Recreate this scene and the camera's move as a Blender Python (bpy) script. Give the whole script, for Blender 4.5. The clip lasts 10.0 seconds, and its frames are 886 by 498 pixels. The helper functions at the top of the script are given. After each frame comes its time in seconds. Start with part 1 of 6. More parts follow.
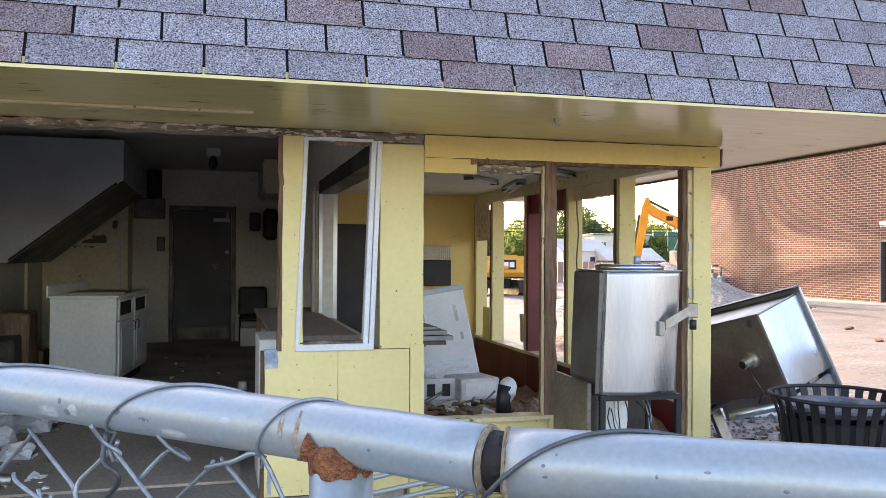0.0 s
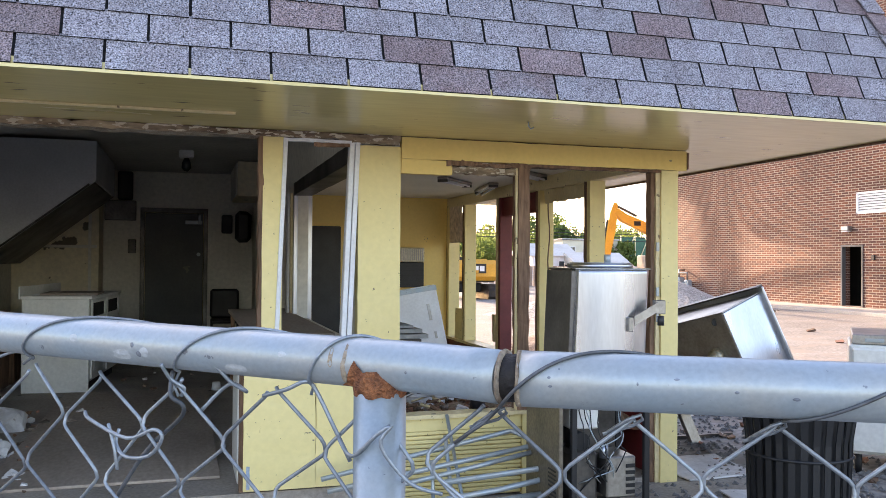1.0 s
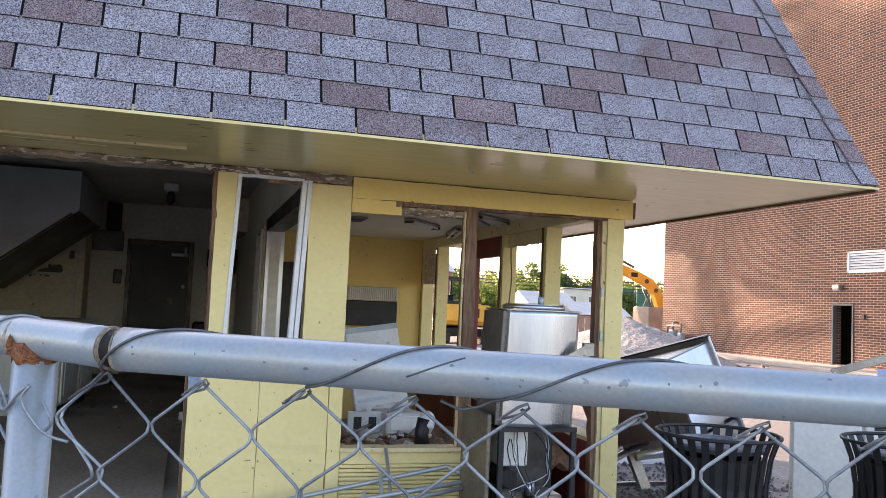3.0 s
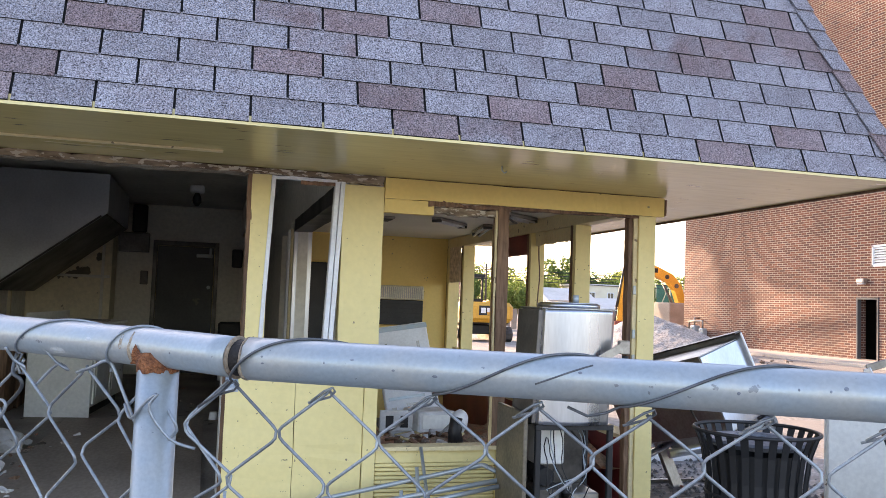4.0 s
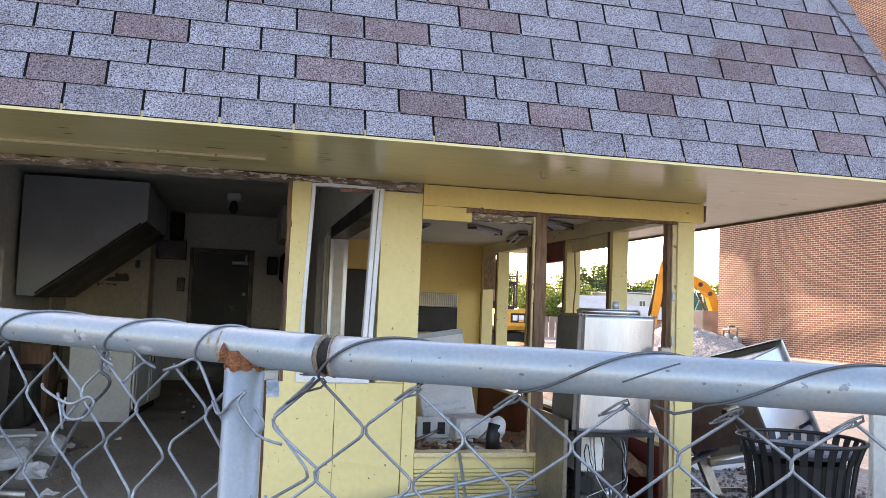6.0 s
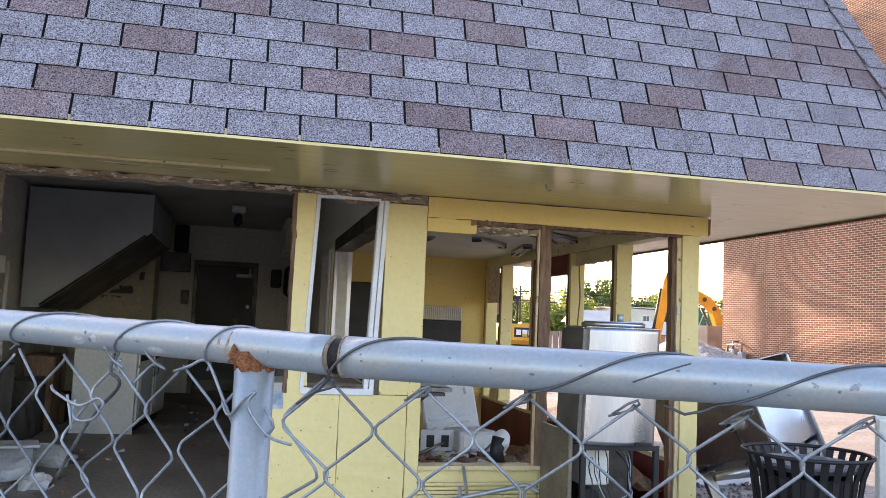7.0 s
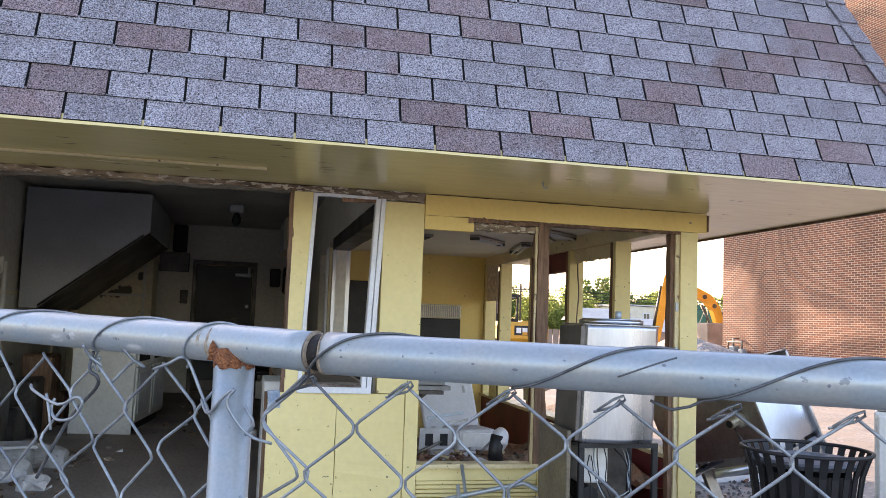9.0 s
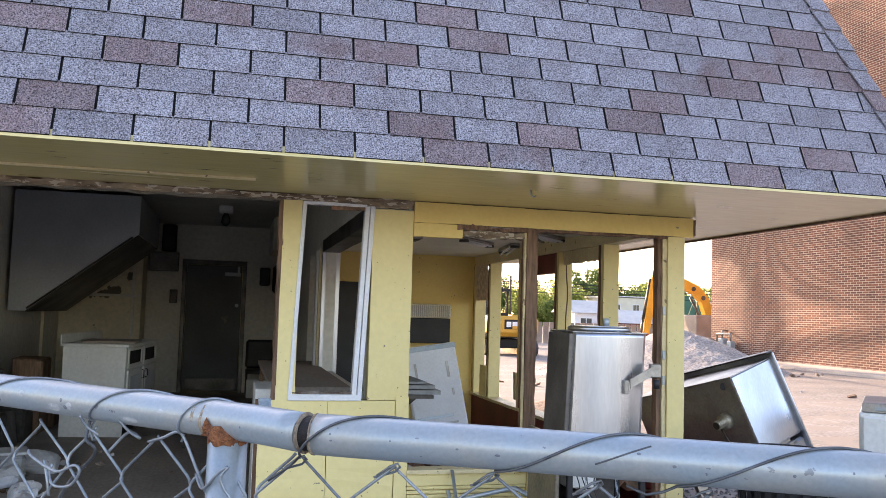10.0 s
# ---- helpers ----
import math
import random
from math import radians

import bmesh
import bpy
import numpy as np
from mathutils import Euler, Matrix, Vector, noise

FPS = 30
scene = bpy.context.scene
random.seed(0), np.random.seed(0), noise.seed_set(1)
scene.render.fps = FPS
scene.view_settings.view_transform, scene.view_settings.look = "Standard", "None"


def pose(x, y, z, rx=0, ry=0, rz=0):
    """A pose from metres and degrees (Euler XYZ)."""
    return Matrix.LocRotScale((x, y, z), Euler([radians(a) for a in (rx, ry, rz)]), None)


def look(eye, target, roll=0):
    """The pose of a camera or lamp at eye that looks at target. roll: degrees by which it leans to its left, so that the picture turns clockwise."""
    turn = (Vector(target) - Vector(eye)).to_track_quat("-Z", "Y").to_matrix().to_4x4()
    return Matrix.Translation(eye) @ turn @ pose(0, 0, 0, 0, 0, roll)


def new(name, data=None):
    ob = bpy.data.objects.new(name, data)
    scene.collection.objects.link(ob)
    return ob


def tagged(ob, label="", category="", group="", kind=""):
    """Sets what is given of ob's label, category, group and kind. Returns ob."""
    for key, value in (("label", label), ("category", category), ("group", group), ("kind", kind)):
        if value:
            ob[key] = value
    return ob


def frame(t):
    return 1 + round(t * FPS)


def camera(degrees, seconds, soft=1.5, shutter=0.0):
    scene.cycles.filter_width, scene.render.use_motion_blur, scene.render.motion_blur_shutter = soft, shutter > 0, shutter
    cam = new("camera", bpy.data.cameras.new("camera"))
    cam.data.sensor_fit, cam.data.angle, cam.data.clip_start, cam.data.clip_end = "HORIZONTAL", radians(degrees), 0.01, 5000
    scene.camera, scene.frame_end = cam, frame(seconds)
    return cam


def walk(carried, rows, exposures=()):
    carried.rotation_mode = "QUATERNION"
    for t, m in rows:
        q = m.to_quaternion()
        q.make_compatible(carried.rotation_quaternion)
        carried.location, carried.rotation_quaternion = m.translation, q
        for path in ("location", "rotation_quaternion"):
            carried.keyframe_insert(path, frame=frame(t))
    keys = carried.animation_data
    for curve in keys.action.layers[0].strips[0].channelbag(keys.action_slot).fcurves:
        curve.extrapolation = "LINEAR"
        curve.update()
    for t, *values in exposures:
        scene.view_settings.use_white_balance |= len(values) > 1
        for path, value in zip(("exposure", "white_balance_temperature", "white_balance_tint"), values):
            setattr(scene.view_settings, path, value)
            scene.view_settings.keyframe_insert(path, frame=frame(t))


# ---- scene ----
cam = camera(55.7, 10.0, soft=0.5)
PATH = [
    (0, (-0.066, 0.136, 1.382), (0.451, 2.068, 1.398), 0.3),
    (0.5, (-0.1261, 0.0631, 1.3712), (0.4289, 1.9844, 1.3901), 0.27),
    (1, (-0.138, 0.026, 1.347), (0.449, 1.938, 1.375), 0.4),
    (1.5, (-0.0713, -0.0387, 1.3468), (0.6371, 1.8306, 1.3918), 1.22),
    (2, (0.0393, -0.1499, 1.3456), (0.7537, 1.714, 1.4591), 1.8),
    (2.5, (0.1398, -0.2065, 1.3152), (0.7868, 1.6809, 1.4508), 2.32),
    (3, (0.1583, -0.2461, 1.3152), (0.7313, 1.6651, 1.4488), 2.6),
    (4.5, (0.021, -0.234, 1.324), (0.544, 1.692, 1.449), 1.9),
    (5, (0.0189, -0.2423, 1.3189), (0.5195, 1.6897, 1.444), 1.77),
    (5.5, (0.012, -0.239, 1.316), (0.486, 1.699, 1.445), 1.9),
    (7, (-0.002, -0.24, 1.298), (0.452, 1.7, 1.473), 2.4),
    (7.5, (0.004, -0.243, 1.292), (0.444, 1.699, 1.474), 2.3),
    (8, (0.014, -0.24, 1.291), (0.455, 1.703, 1.474), 2.2),
    (8.5, (0.0146, -0.2364, 1.2919), (0.4583, 1.7054, 1.4737), 2.06),
    (9, (0.02, -0.226, 1.295), (0.474, 1.715, 1.467), 2.1),
    (9.5, (0.033, -0.233, 1.295), (0.494, 1.706, 1.466), 1.7),
    (10, (0.013, -0.265, 1.386), (0.491, 1.671, 1.54), 1.7),
]
walk(cam, [(t, look(eye, target, roll)) for t, eye, target, roll in PATH],
     exposures=[(0, 2.34, 7350, 24), (1.5, 2.28, 7350, 25), (2.5, 2.06, 7350, 26), (3.2, 2.12, 7350, 26), (5.0, 2.36, 7350, 25), (7.5, 2.22, 7350, 26), (10, 2.2, 7350, 26)])

# ---- light ----
SUN_DIR = Vector((-0.25, 0.92, 0.31)).normalized()
world = bpy.data.worlds.new("world")
scene.world = world
world.use_nodes = True
wn = world.node_tree.nodes
sky = wn.new("ShaderNodeTexSky")
sky.sky_type, sky.sun_disc = "NISHITA", False
sky.sun_elevation = math.asin(SUN_DIR.z)
sky.sun_rotation = math.atan2(SUN_DIR.x, SUN_DIR.y)
sky.air_density, sky.dust_density, sky.ozone_density = 1.0, 1.5, 1.5
wn["Background"].inputs["Strength"].default_value = 0.15
world.node_tree.links.new(sky.outputs[0], wn["Background"].inputs["Color"])
sun = new("sun", bpy.data.lights.new("sun", "SUN"))
sun.data.energy, sun.data.angle, sun.data.color = 2.7, radians(0.6), (1.0, 0.80, 0.58)
sun.matrix_world = look((0, 0, 30), Vector((0, 0, 30)) - SUN_DIR)

# ---- materials ----


def mat(name, a, b=None, scale=4.0, rough=0.6, metal=0.0, bump=0.15, fine=60.0, fine_amount=0.25,
        chips=None, chip_size=6.0, chip_level=0.66, rand=0.0, stretch=(1, 1, 1), gloss_var=0.1):
    """Two colours mixed by broad noise, darkened and lightened by a fine grain, with optional chipped spots."""
    m = bpy.data.materials.new(name)
    m.use_nodes = True
    n, l = m.node_tree.nodes, m.node_tree.links
    p = n["Principled BSDF"]
    geo = n.new("ShaderNodeNewGeometry")
    mp = n.new("ShaderNodeMapping")
    mp.inputs["Scale"].default_value = stretch
    l.new(geo.outputs["Position"], mp.inputs["Vector"])

    def tex(s, detail=4.0):
        t = n.new("ShaderNodeTexNoise")
        t.inputs["Scale"].default_value, t.inputs["Detail"].default_value = s, detail
        l.new(mp.outputs[0], t.inputs["Vector"])
        return t

    def mix(kind, fac, c1, c2):
        x = n.new("ShaderNodeMix")
        x.data_type, x.blend_type = "RGBA", kind
        for sock, v in (("Factor", fac), ("A", c1), ("B", c2)):
            i = [s for s in x.inputs if s.name == sock and s.type == ("VALUE" if sock == "Factor" else "RGBA")][0]
            if hasattr(v, "links"):
                l.new(v, i)
            else:
                i.default_value = v
        return [s for s in x.outputs if s.type == "RGBA"][0]

    def ramp(sock, lo, hi):
        r = n.new("ShaderNodeMapRange")
        r.inputs["From Min"].default_value, r.inputs["From Max"].default_value = lo, hi
        l.new(sock, r.inputs["Value"])
        return r.outputs[0]

    big, small = tex(scale), tex(fine, 3.0)
    b = b or tuple(c * 0.8 for c in a)
    col = mix("MIX", ramp(big.outputs["Fac"], 0.35, 0.65), (*a, 1), (*b, 1))
    g = ramp(small.outputs["Fac"], 0.3, 0.7)
    cr = n.new("ShaderNodeMapRange")
    cr.inputs["To Min"].default_value, cr.inputs["To Max"].default_value = 1 - fine_amount, 1 + fine_amount
    l.new(g, cr.inputs["Value"])
    comb = n.new("ShaderNodeCombineColor")
    for i in range(3):
        l.new(cr.outputs[0], comb.inputs[i])
    col = mix("MULTIPLY", 1.0, col, comb.outputs[0])
    if rand:
        info = n.new("ShaderNodeObjectInfo")
        rr = n.new("ShaderNodeMapRange")
        rr.inputs["To Min"].default_value, rr.inputs["To Max"].default_value = 1 - rand, 1 + rand
        l.new(info.outputs["Random"], rr.inputs["Value"])
        c2 = n.new("ShaderNodeCombineColor")
        for i in range(3):
            l.new(rr.outputs[0], c2.inputs[i])
        col = mix("MULTIPLY", 1.0, col, c2.outputs[0])
    if chips:
        ct = tex(chip_size, 6.0)
        col = mix("MIX", ramp(ct.outputs["Fac"], chip_level, chip_level + 0.015), col, (*chips, 1))
    l.new(col, p.inputs["Base Color"])
    p.inputs["Metallic"].default_value = metal
    rv = n.new("ShaderNodeMapRange")
    rv.inputs["To Min"].default_value, rv.inputs["To Max"].default_value = max(0.03, rough - gloss_var), min(1, rough + gloss_var)
    l.new(big.outputs["Fac"], rv.inputs["Value"])
    l.new(rv.outputs[0], p.inputs["Roughness"])
    if bump:
        bp = n.new("ShaderNodeBump")
        bp.inputs["Strength"].default_value, bp.inputs["Distance"].default_value = bump, 0.01
        l.new(small.outputs["Fac"], bp.inputs["Height"])
        l.new(bp.outputs[0], p.inputs["Normal"])
    return m


def brick_mat(name):
    m = bpy.data.materials.new(name)
    m.use_nodes = True
    n, l = m.node_tree.nodes, m.node_tree.links
    p = n["Principled BSDF"]
    geo = n.new("ShaderNodeNewGeometry")
    sep, com = n.new("ShaderNodeSeparateXYZ"), n.new("ShaderNodeCombineXYZ")
    add = n.new("ShaderNodeMath")
    l.new(geo.outputs["Position"], sep.inputs[0])
    l.new(sep.outputs["X"], add.inputs[0])
    l.new(sep.outputs["Y"], add.inputs[1])
    l.new(add.outputs[0], com.inputs["X"])
    l.new(sep.outputs["Z"], com.inputs["Y"])
    bt = n.new("ShaderNodeTexBrick")
    l.new(com.outputs[0], bt.inputs["Vector"])
    for k, v in (("Scale", 1.0), ("Brick Width", 0.28), ("Row Height", 0.079), ("Mortar Size", 0.0082), ("Mortar Smooth", 0.1), ("Bias", -0.1)):
        bt.inputs[k].default_value = v
    bt.inputs["Color1"].default_value = (0.160, 0.054, 0.030, 1)
    bt.inputs["Color2"].default_value = (0.070, 0.026, 0.021, 1)
    bt.inputs["Mortar"].default_value = (0.40, 0.34, 0.27, 1)
    nz = n.new("ShaderNodeTexNoise")
    nz.inputs["Scale"].default_value, nz.inputs["Detail"].default_value = 0.45, 5
    l.new(geo.outputs["Position"], nz.inputs["Vector"])
    mr = n.new("ShaderNodeMapRange")
    mr.inputs["From Min"].default_value, mr.inputs["From Max"].default_value = 0.3, 0.7
    mr.inputs["To Min"].default_value, mr.inputs["To Max"].default_value = 0.75, 1.2
    l.new(nz.outputs["Fac"], mr.inputs["Value"])
    vm = n.new("ShaderNodeVectorMath")
    vm.operation = "SCALE"
    l.new(bt.outputs["Color"], vm.inputs[0])
    l.new(mr.outputs[0], vm.inputs["Scale"])
    l.new(vm.outputs[0], p.inputs["Base Color"])
    p.inputs["Roughness"].default_value = 0.85
    bp = n.new("ShaderNodeBump")
    bp.invert = True
    bp.inputs["Strength"].default_value, bp.inputs["Distance"].default_value = 0.6, 0.008
    l.new(bt.outputs["Fac"], bp.inputs["Height"])
    l.new(bp.outputs[0], p.inputs["Normal"])
    return m


def glass_mat():
    m = bpy.data.materials.new("window_glass")
    m.use_nodes = True
    p = m.node_tree.nodes["Principled BSDF"]
    p.inputs["Base Color"].default_value = (0.03, 0.04, 0.045, 1)
    p.inputs["Roughness"].default_value = 0.05
    p.inputs["Specular IOR Level"].default_value = 0.8
    return m


YELLOW = mat("yellow_paint", (0.88, 0.65, 0.21), (0.83, 0.60, 0.19), 2.0, 0.42, bump=0.04, fine=35, fine_amount=0.03, chips=(0.30, 0.24, 0.13), chip_size=14, chip_level=0.705)
PALE = mat("pale_yellow_paint", (0.83, 0.69, 0.32), (0.79, 0.65, 0.29), 1.6, 0.5, bump=0.04, fine=30, fine_amount=0.03, chips=(0.24, 0.19, 0.11), chip_size=32, chip_level=0.70)
SOFFIT = mat("soffit_paint", (0.75, 0.62, 0.29), (0.69, 0.56, 0.25), 1.2, 0.24, bump=0.05, fine=12, fine_amount=0.05, chips=(0.22, 0.16, 0.10), chip_size=11, chip_level=0.685, stretch=(0.35, 2.0, 1))
CREAM = mat("cream_trim", (0.77, 0.65, 0.38), (0.69, 0.56, 0.31), 3, 0.5, bump=0.1, fine=40, fine_amount=0.08, chips=(0.24, 0.17, 0.1), chip_size=14, chip_level=0.68)
WHITE = mat("white_paint", (0.78, 0.80, 0.82), (0.70, 0.71, 0.72), 4, 0.45, bump=0.08, fine=50, fine_amount=0.06, chips=(0.32, 0.3, 0.27), chip_size=12, chip_level=0.72)
APPL = mat("appliance_white", (0.80, 0.80, 0.76), (0.72, 0.71, 0.66), 2.5, 0.4, bump=0.05, fine=30, fine_amount=0.07, chips=(0.25, 0.2, 0.15), chip_size=7, chip_level=0.73)
RAWWOOD = mat("raw_wood", (0.26, 0.15, 0.09), (0.13, 0.075, 0.048), 7, 0.8, bump=0.5, fine=50, fine_amount=0.35, stretch=(1, 1, 0.12))
ROTWOOD = mat("rotten_wood", (0.36, 0.28, 0.19), (0.17, 0.115, 0.075), 22, 0.85, bump=0.6, fine=70, fine_amount=0.4, chips=(0.56, 0.50, 0.40), chip_size=95, chip_level=0.55, stretch=(0.14, 1, 0.5))
PLY = mat("dirty_plywood", (0.40, 0.33, 0.27), (0.29, 0.235, 0.19), 1.5, 0.8, bump=0.2, fine=40, fine_amount=0.15, stretch=(1, 0.4, 1))
MAROON = mat("maroon_paint", (0.20, 0.022, 0.022), (0.13, 0.015, 0.016), 3, 0.5, bump=0.1, fine=30, fine_amount=0.1)
KWALL = mat("grimy_kitchen_wall", (0.80, 0.72, 0.53), (0.69, 0.61, 0.44), 0.9, 0.6, bump=0.1, fine=18, fine_amount=0.1, chips=(0.16, 0.13, 0.09), chip_size=2.2, chip_level=0.68)
KGREY = mat("grey_kitchen_wall", (0.78, 0.76, 0.68), (0.67, 0.645, 0.57), 1.1, 0.6, bump=0.1, fine=18, fine_amount=0.1)
KCEIL = mat("sooty_ceiling", (0.62, 0.61, 0.58), (0.50, 0.49, 0.47), 0.8, 0.7, bump=0.1, fine=20, fine_amount=0.1)
DCEIL = mat("ceiling_tiles", (0.84, 0.80, 0.70), (0.76, 0.72, 0.62), 1.4, 0.7, bump=0.15, fine=60, fine_amount=0.08)
CONC = mat("dusty_concrete", (0.38, 0.335, 0.285), (0.25, 0.215, 0.18), 1.3, 0.85, bump=0.3, fine=45, fine_amount=0.2, chips=(0.12, 0.1, 0.085), chip_size=5, chip_level=0.66)
GROUND = mat("gravel_lot", (0.27, 0.255, 0.235), (0.20, 0.188, 0.173), 0.9, 0.95, bump=0.7, fine=18, fine_amount=0.35, chips=(0.24, 0.215, 0.19), chip_size=1.6, chip_level=0.56, stretch=(0.85, 1.15, 1))
WALKWAY = mat("pale_concrete", (0.52, 0.465, 0.39), (0.43, 0.38, 0.325), 0.8, 0.9, bump=0.2, fine=20, fine_amount=0.1)
GRAVEL = mat("crushed_stone", (0.42, 0.385, 0.345), (0.32, 0.295, 0.265), 1.2, 0.95, bump=1.0, fine=16, fine_amount=0.55)
STEEL = mat("brushed_steel", (0.57, 0.60, 0.65), (0.45, 0.47, 0.51), 5, 0.30, 1.0, bump=0.03, fine=90, fine_amount=0.05, stretch=(1, 1, 0.15))
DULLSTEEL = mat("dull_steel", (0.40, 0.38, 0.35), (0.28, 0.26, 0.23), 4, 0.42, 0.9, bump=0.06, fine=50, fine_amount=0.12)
DARKSTEEL = mat("dark_steel", (0.13, 0.12, 0.11), (0.06, 0.055, 0.05), 3, 0.45, 0.7, bump=0.1, fine=30, fine_amount=0.2)
HOODM = mat("hood_steel", (0.42, 0.45, 0.48), (0.34, 0.36, 0.39), 1.5, 0.42, 0.2, bump=0.04, fine=40, fine_amount=0.08)
GALV = mat("galvanised_pipe", (0.33, 0.40, 0.44), (0.39, 0.41, 0.40), 15, 0.34, 0.35, bump=0.03, fine=240, fine_amount=0.07, chips=(0.20, 0.22, 0.24), chip_size=75, chip_level=0.69)
GWIRE = mat("galvanised_wire", (0.33, 0.37, 0.40), (0.17, 0.19, 0.21), 12, 0.45, 0.6, bump=0.1, fine=200, fine_amount=0.15)
TIEWIRE = mat("dark_tie_wire", (0.07, 0.075, 0.08), (0.15, 0.16, 0.17), 20, 0.5, 0.5, bump=0.1, fine=200, fine_amount=0.15)
SCUFF = mat("scuffed_zinc", (0.15, 0.17, 0.20), (0.22, 0.24, 0.27), 90, 0.6, 0.2, bump=0.1, fine=300, fine_amount=0.2)
BLOOM = mat("pale_zinc_bloom", (0.52, 0.55, 0.55), (0.40, 0.43, 0.44), 60, 0.6, 0.1, bump=0.05, fine=260, fine_amount=0.12)
RUST = mat("rust", (0.33, 0.12, 0.045), (0.16, 0.055, 0.025), 60, 0.9, bump=0.8, fine=260, fine_amount=0.35)
BROWNGUNK = mat("brown_sealant", (0.36, 0.29, 0.21), (0.24, 0.18, 0.13), 60, 0.8, bump=0.4, fine=200, fine_amount=0.2)
BLACK = mat("black_steel", (0.012, 0.012, 0.013), (0.008, 0.008, 0.009), 6, 0.55, 0.0, bump=0.05, fine=60, fine_amount=0.2)
BLACKP = mat("black_plastic", (0.02, 0.02, 0.022), (0.012, 0.012, 0.013), 6, 0.5, bump=0.05, fine=60, fine_amount=0.2)
DARKDOOR = mat("dark_grey_door", (0.095, 0.10, 0.105), (0.065, 0.068, 0.07), 1.2, 0.55, bump=0.05, fine=30, fine_amount=0.1, chips=(0.16, 0.15, 0.13), chip_size=3, chip_level=0.7)
CATY = mat("excavator_yellow", (0.72, 0.38, 0.045), (0.60, 0.30, 0.03), 1.2, 0.45, bump=0.04, fine=20, fine_amount=0.1)
ORANGE = mat("excavator_orange", (0.85, 0.43, 0.05), (0.72, 0.34, 0.03), 1.2, 0.45, bump=0.04, fine=20, fine_amount=0.1)
REDSTEEL = mat("rusty_red_steel", (0.30, 0.075, 0.05), (0.20, 0.05, 0.035), 2, 0.6, bump=0.1, fine=15, fine_amount=0.2, chips=(0.28, 0.16, 0.09), chip_size=4, chip_level=0.66)
BARK = mat("bark", (0.10, 0.075, 0.05), (0.06, 0.045, 0.03), 6, 0.9, bump=0.6, fine=25, fine_amount=0.3)


def leaf_mat(name, a, b):
    """Leaves that let the low sun through."""
    m = mat(name, a, b, 0.5, 0.7, bump=0, fine=3, fine_amount=0.35)
    n, l = m.node_tree.nodes, m.node_tree.links
    p = n["Principled BSDF"]
    tr, mx = n.new("ShaderNodeBsdfTranslucent"), n.new("ShaderNodeMixShader")
    l.new(p.inputs["Base Color"].links[0].from_socket, tr.inputs["Color"])
    l.new(p.outputs[0], mx.inputs[1])
    l.new(tr.outputs[0], mx.inputs[2])
    mx.inputs[0].default_value = 0.6
    l.new(mx.outputs[0], n["Material Output"].inputs["Surface"])
    return m


LEAF = leaf_mat("foliage", (0.26, 0.31, 0.08), (0.17, 0.23, 0.055))
LEAFD = leaf_mat("dark_foliage", (0.18, 0.24, 0.07), (0.12, 0.18, 0.05))
SHINGLE = mat("grey_blue_shingle", (0.315, 0.305, 0.340), (0.265, 0.243, 0.268), 7, 0.92, bump=1.0, fine=150, fine_amount=0.95, rand=0.13)
SHINGLEB = mat("brown_red_shingle", (0.225, 0.160, 0.165), (0.26, 0.205, 0.215), 8, 0.92, bump=1.0, fine=150, fine_amount=0.95, rand=0.12)
FELT = mat("black_felt_and_edge_shade", (0.02, 0.02, 0.022), (0.012, 0.012, 0.013), 12, 0.95, bump=0.3, fine=120, fine_amount=0.3)
BRICK = brick_mat("red_brick")
GLASS = glass_mat()
CABGLASS = bpy.data.materials.new("clear_cab_glass")
CABGLASS.use_nodes = True
CABGLASS.node_tree.nodes["Principled BSDF"].inputs["Transmission Weight"].default_value = 1.0
CABGLASS.node_tree.nodes["Principled BSDF"].inputs["Base Color"].default_value = (0.75, 0.8, 0.82, 1)
CABGLASS.node_tree.nodes["Principled BSDF"].inputs["Roughness"].default_value = 0.02
CABGLASS.node_tree.nodes["Principled BSDF"].inputs["IOR"].default_value = 1.02
HOLLOW = mat("unlit_interior", (0.02, 0.018, 0.016), (0.012, 0.011, 0.01), 2, 0.9, bump=0)
PAPER = mat("dirty_white_sheet", (0.72, 0.72, 0.72), (0.55, 0.54, 0.53), 6, 0.7, bump=0.2, fine=40, fine_amount=0.08, chips=(0.35, 0.33, 0.31), chip_size=9, chip_level=0.68)
RUBBLE = mat("broken_plaster", (0.36, 0.30, 0.25), (0.19, 0.13, 0.10), 9, 0.9, bump=0.5, fine=50, fine_amount=0.3, rand=0.45)
RUBBLEB = mat("broken_brick_and_wood", (0.26, 0.12, 0.08), (0.20, 0.15, 0.10), 9, 0.9, bump=0.5, fine=50, fine_amount=0.3, rand=0.5)
STONE = mat("limestone_sill", (0.62, 0.58, 0.50), (0.52, 0.48, 0.42), 4, 0.8, bump=0.1, fine=30, fine_amount=0.1)
CLAD = mat("cream_cladding", (0.72, 0.66, 0.50), (0.64, 0.58, 0.44), 1, 0.7, bump=0.05, fine=8, fine_amount=0.05)
GREENM = mat("green_sheet", (0.05, 0.16, 0.09), (0.035, 0.12, 0.07), 1, 0.6, bump=0, fine=6)
ROOFW = mat("pale_roof", (0.66, 0.63, 0.58), (0.58, 0.55, 0.5), 1, 0.7, bump=0, fine=6, fine_amount=0.06)
BLUEGREY = mat("blue_grey_paint", (0.22, 0.30, 0.40), (0.50, 0.52, 0.54), 14, 0.6, bump=0.2, fine=60, fine_amount=0.15)
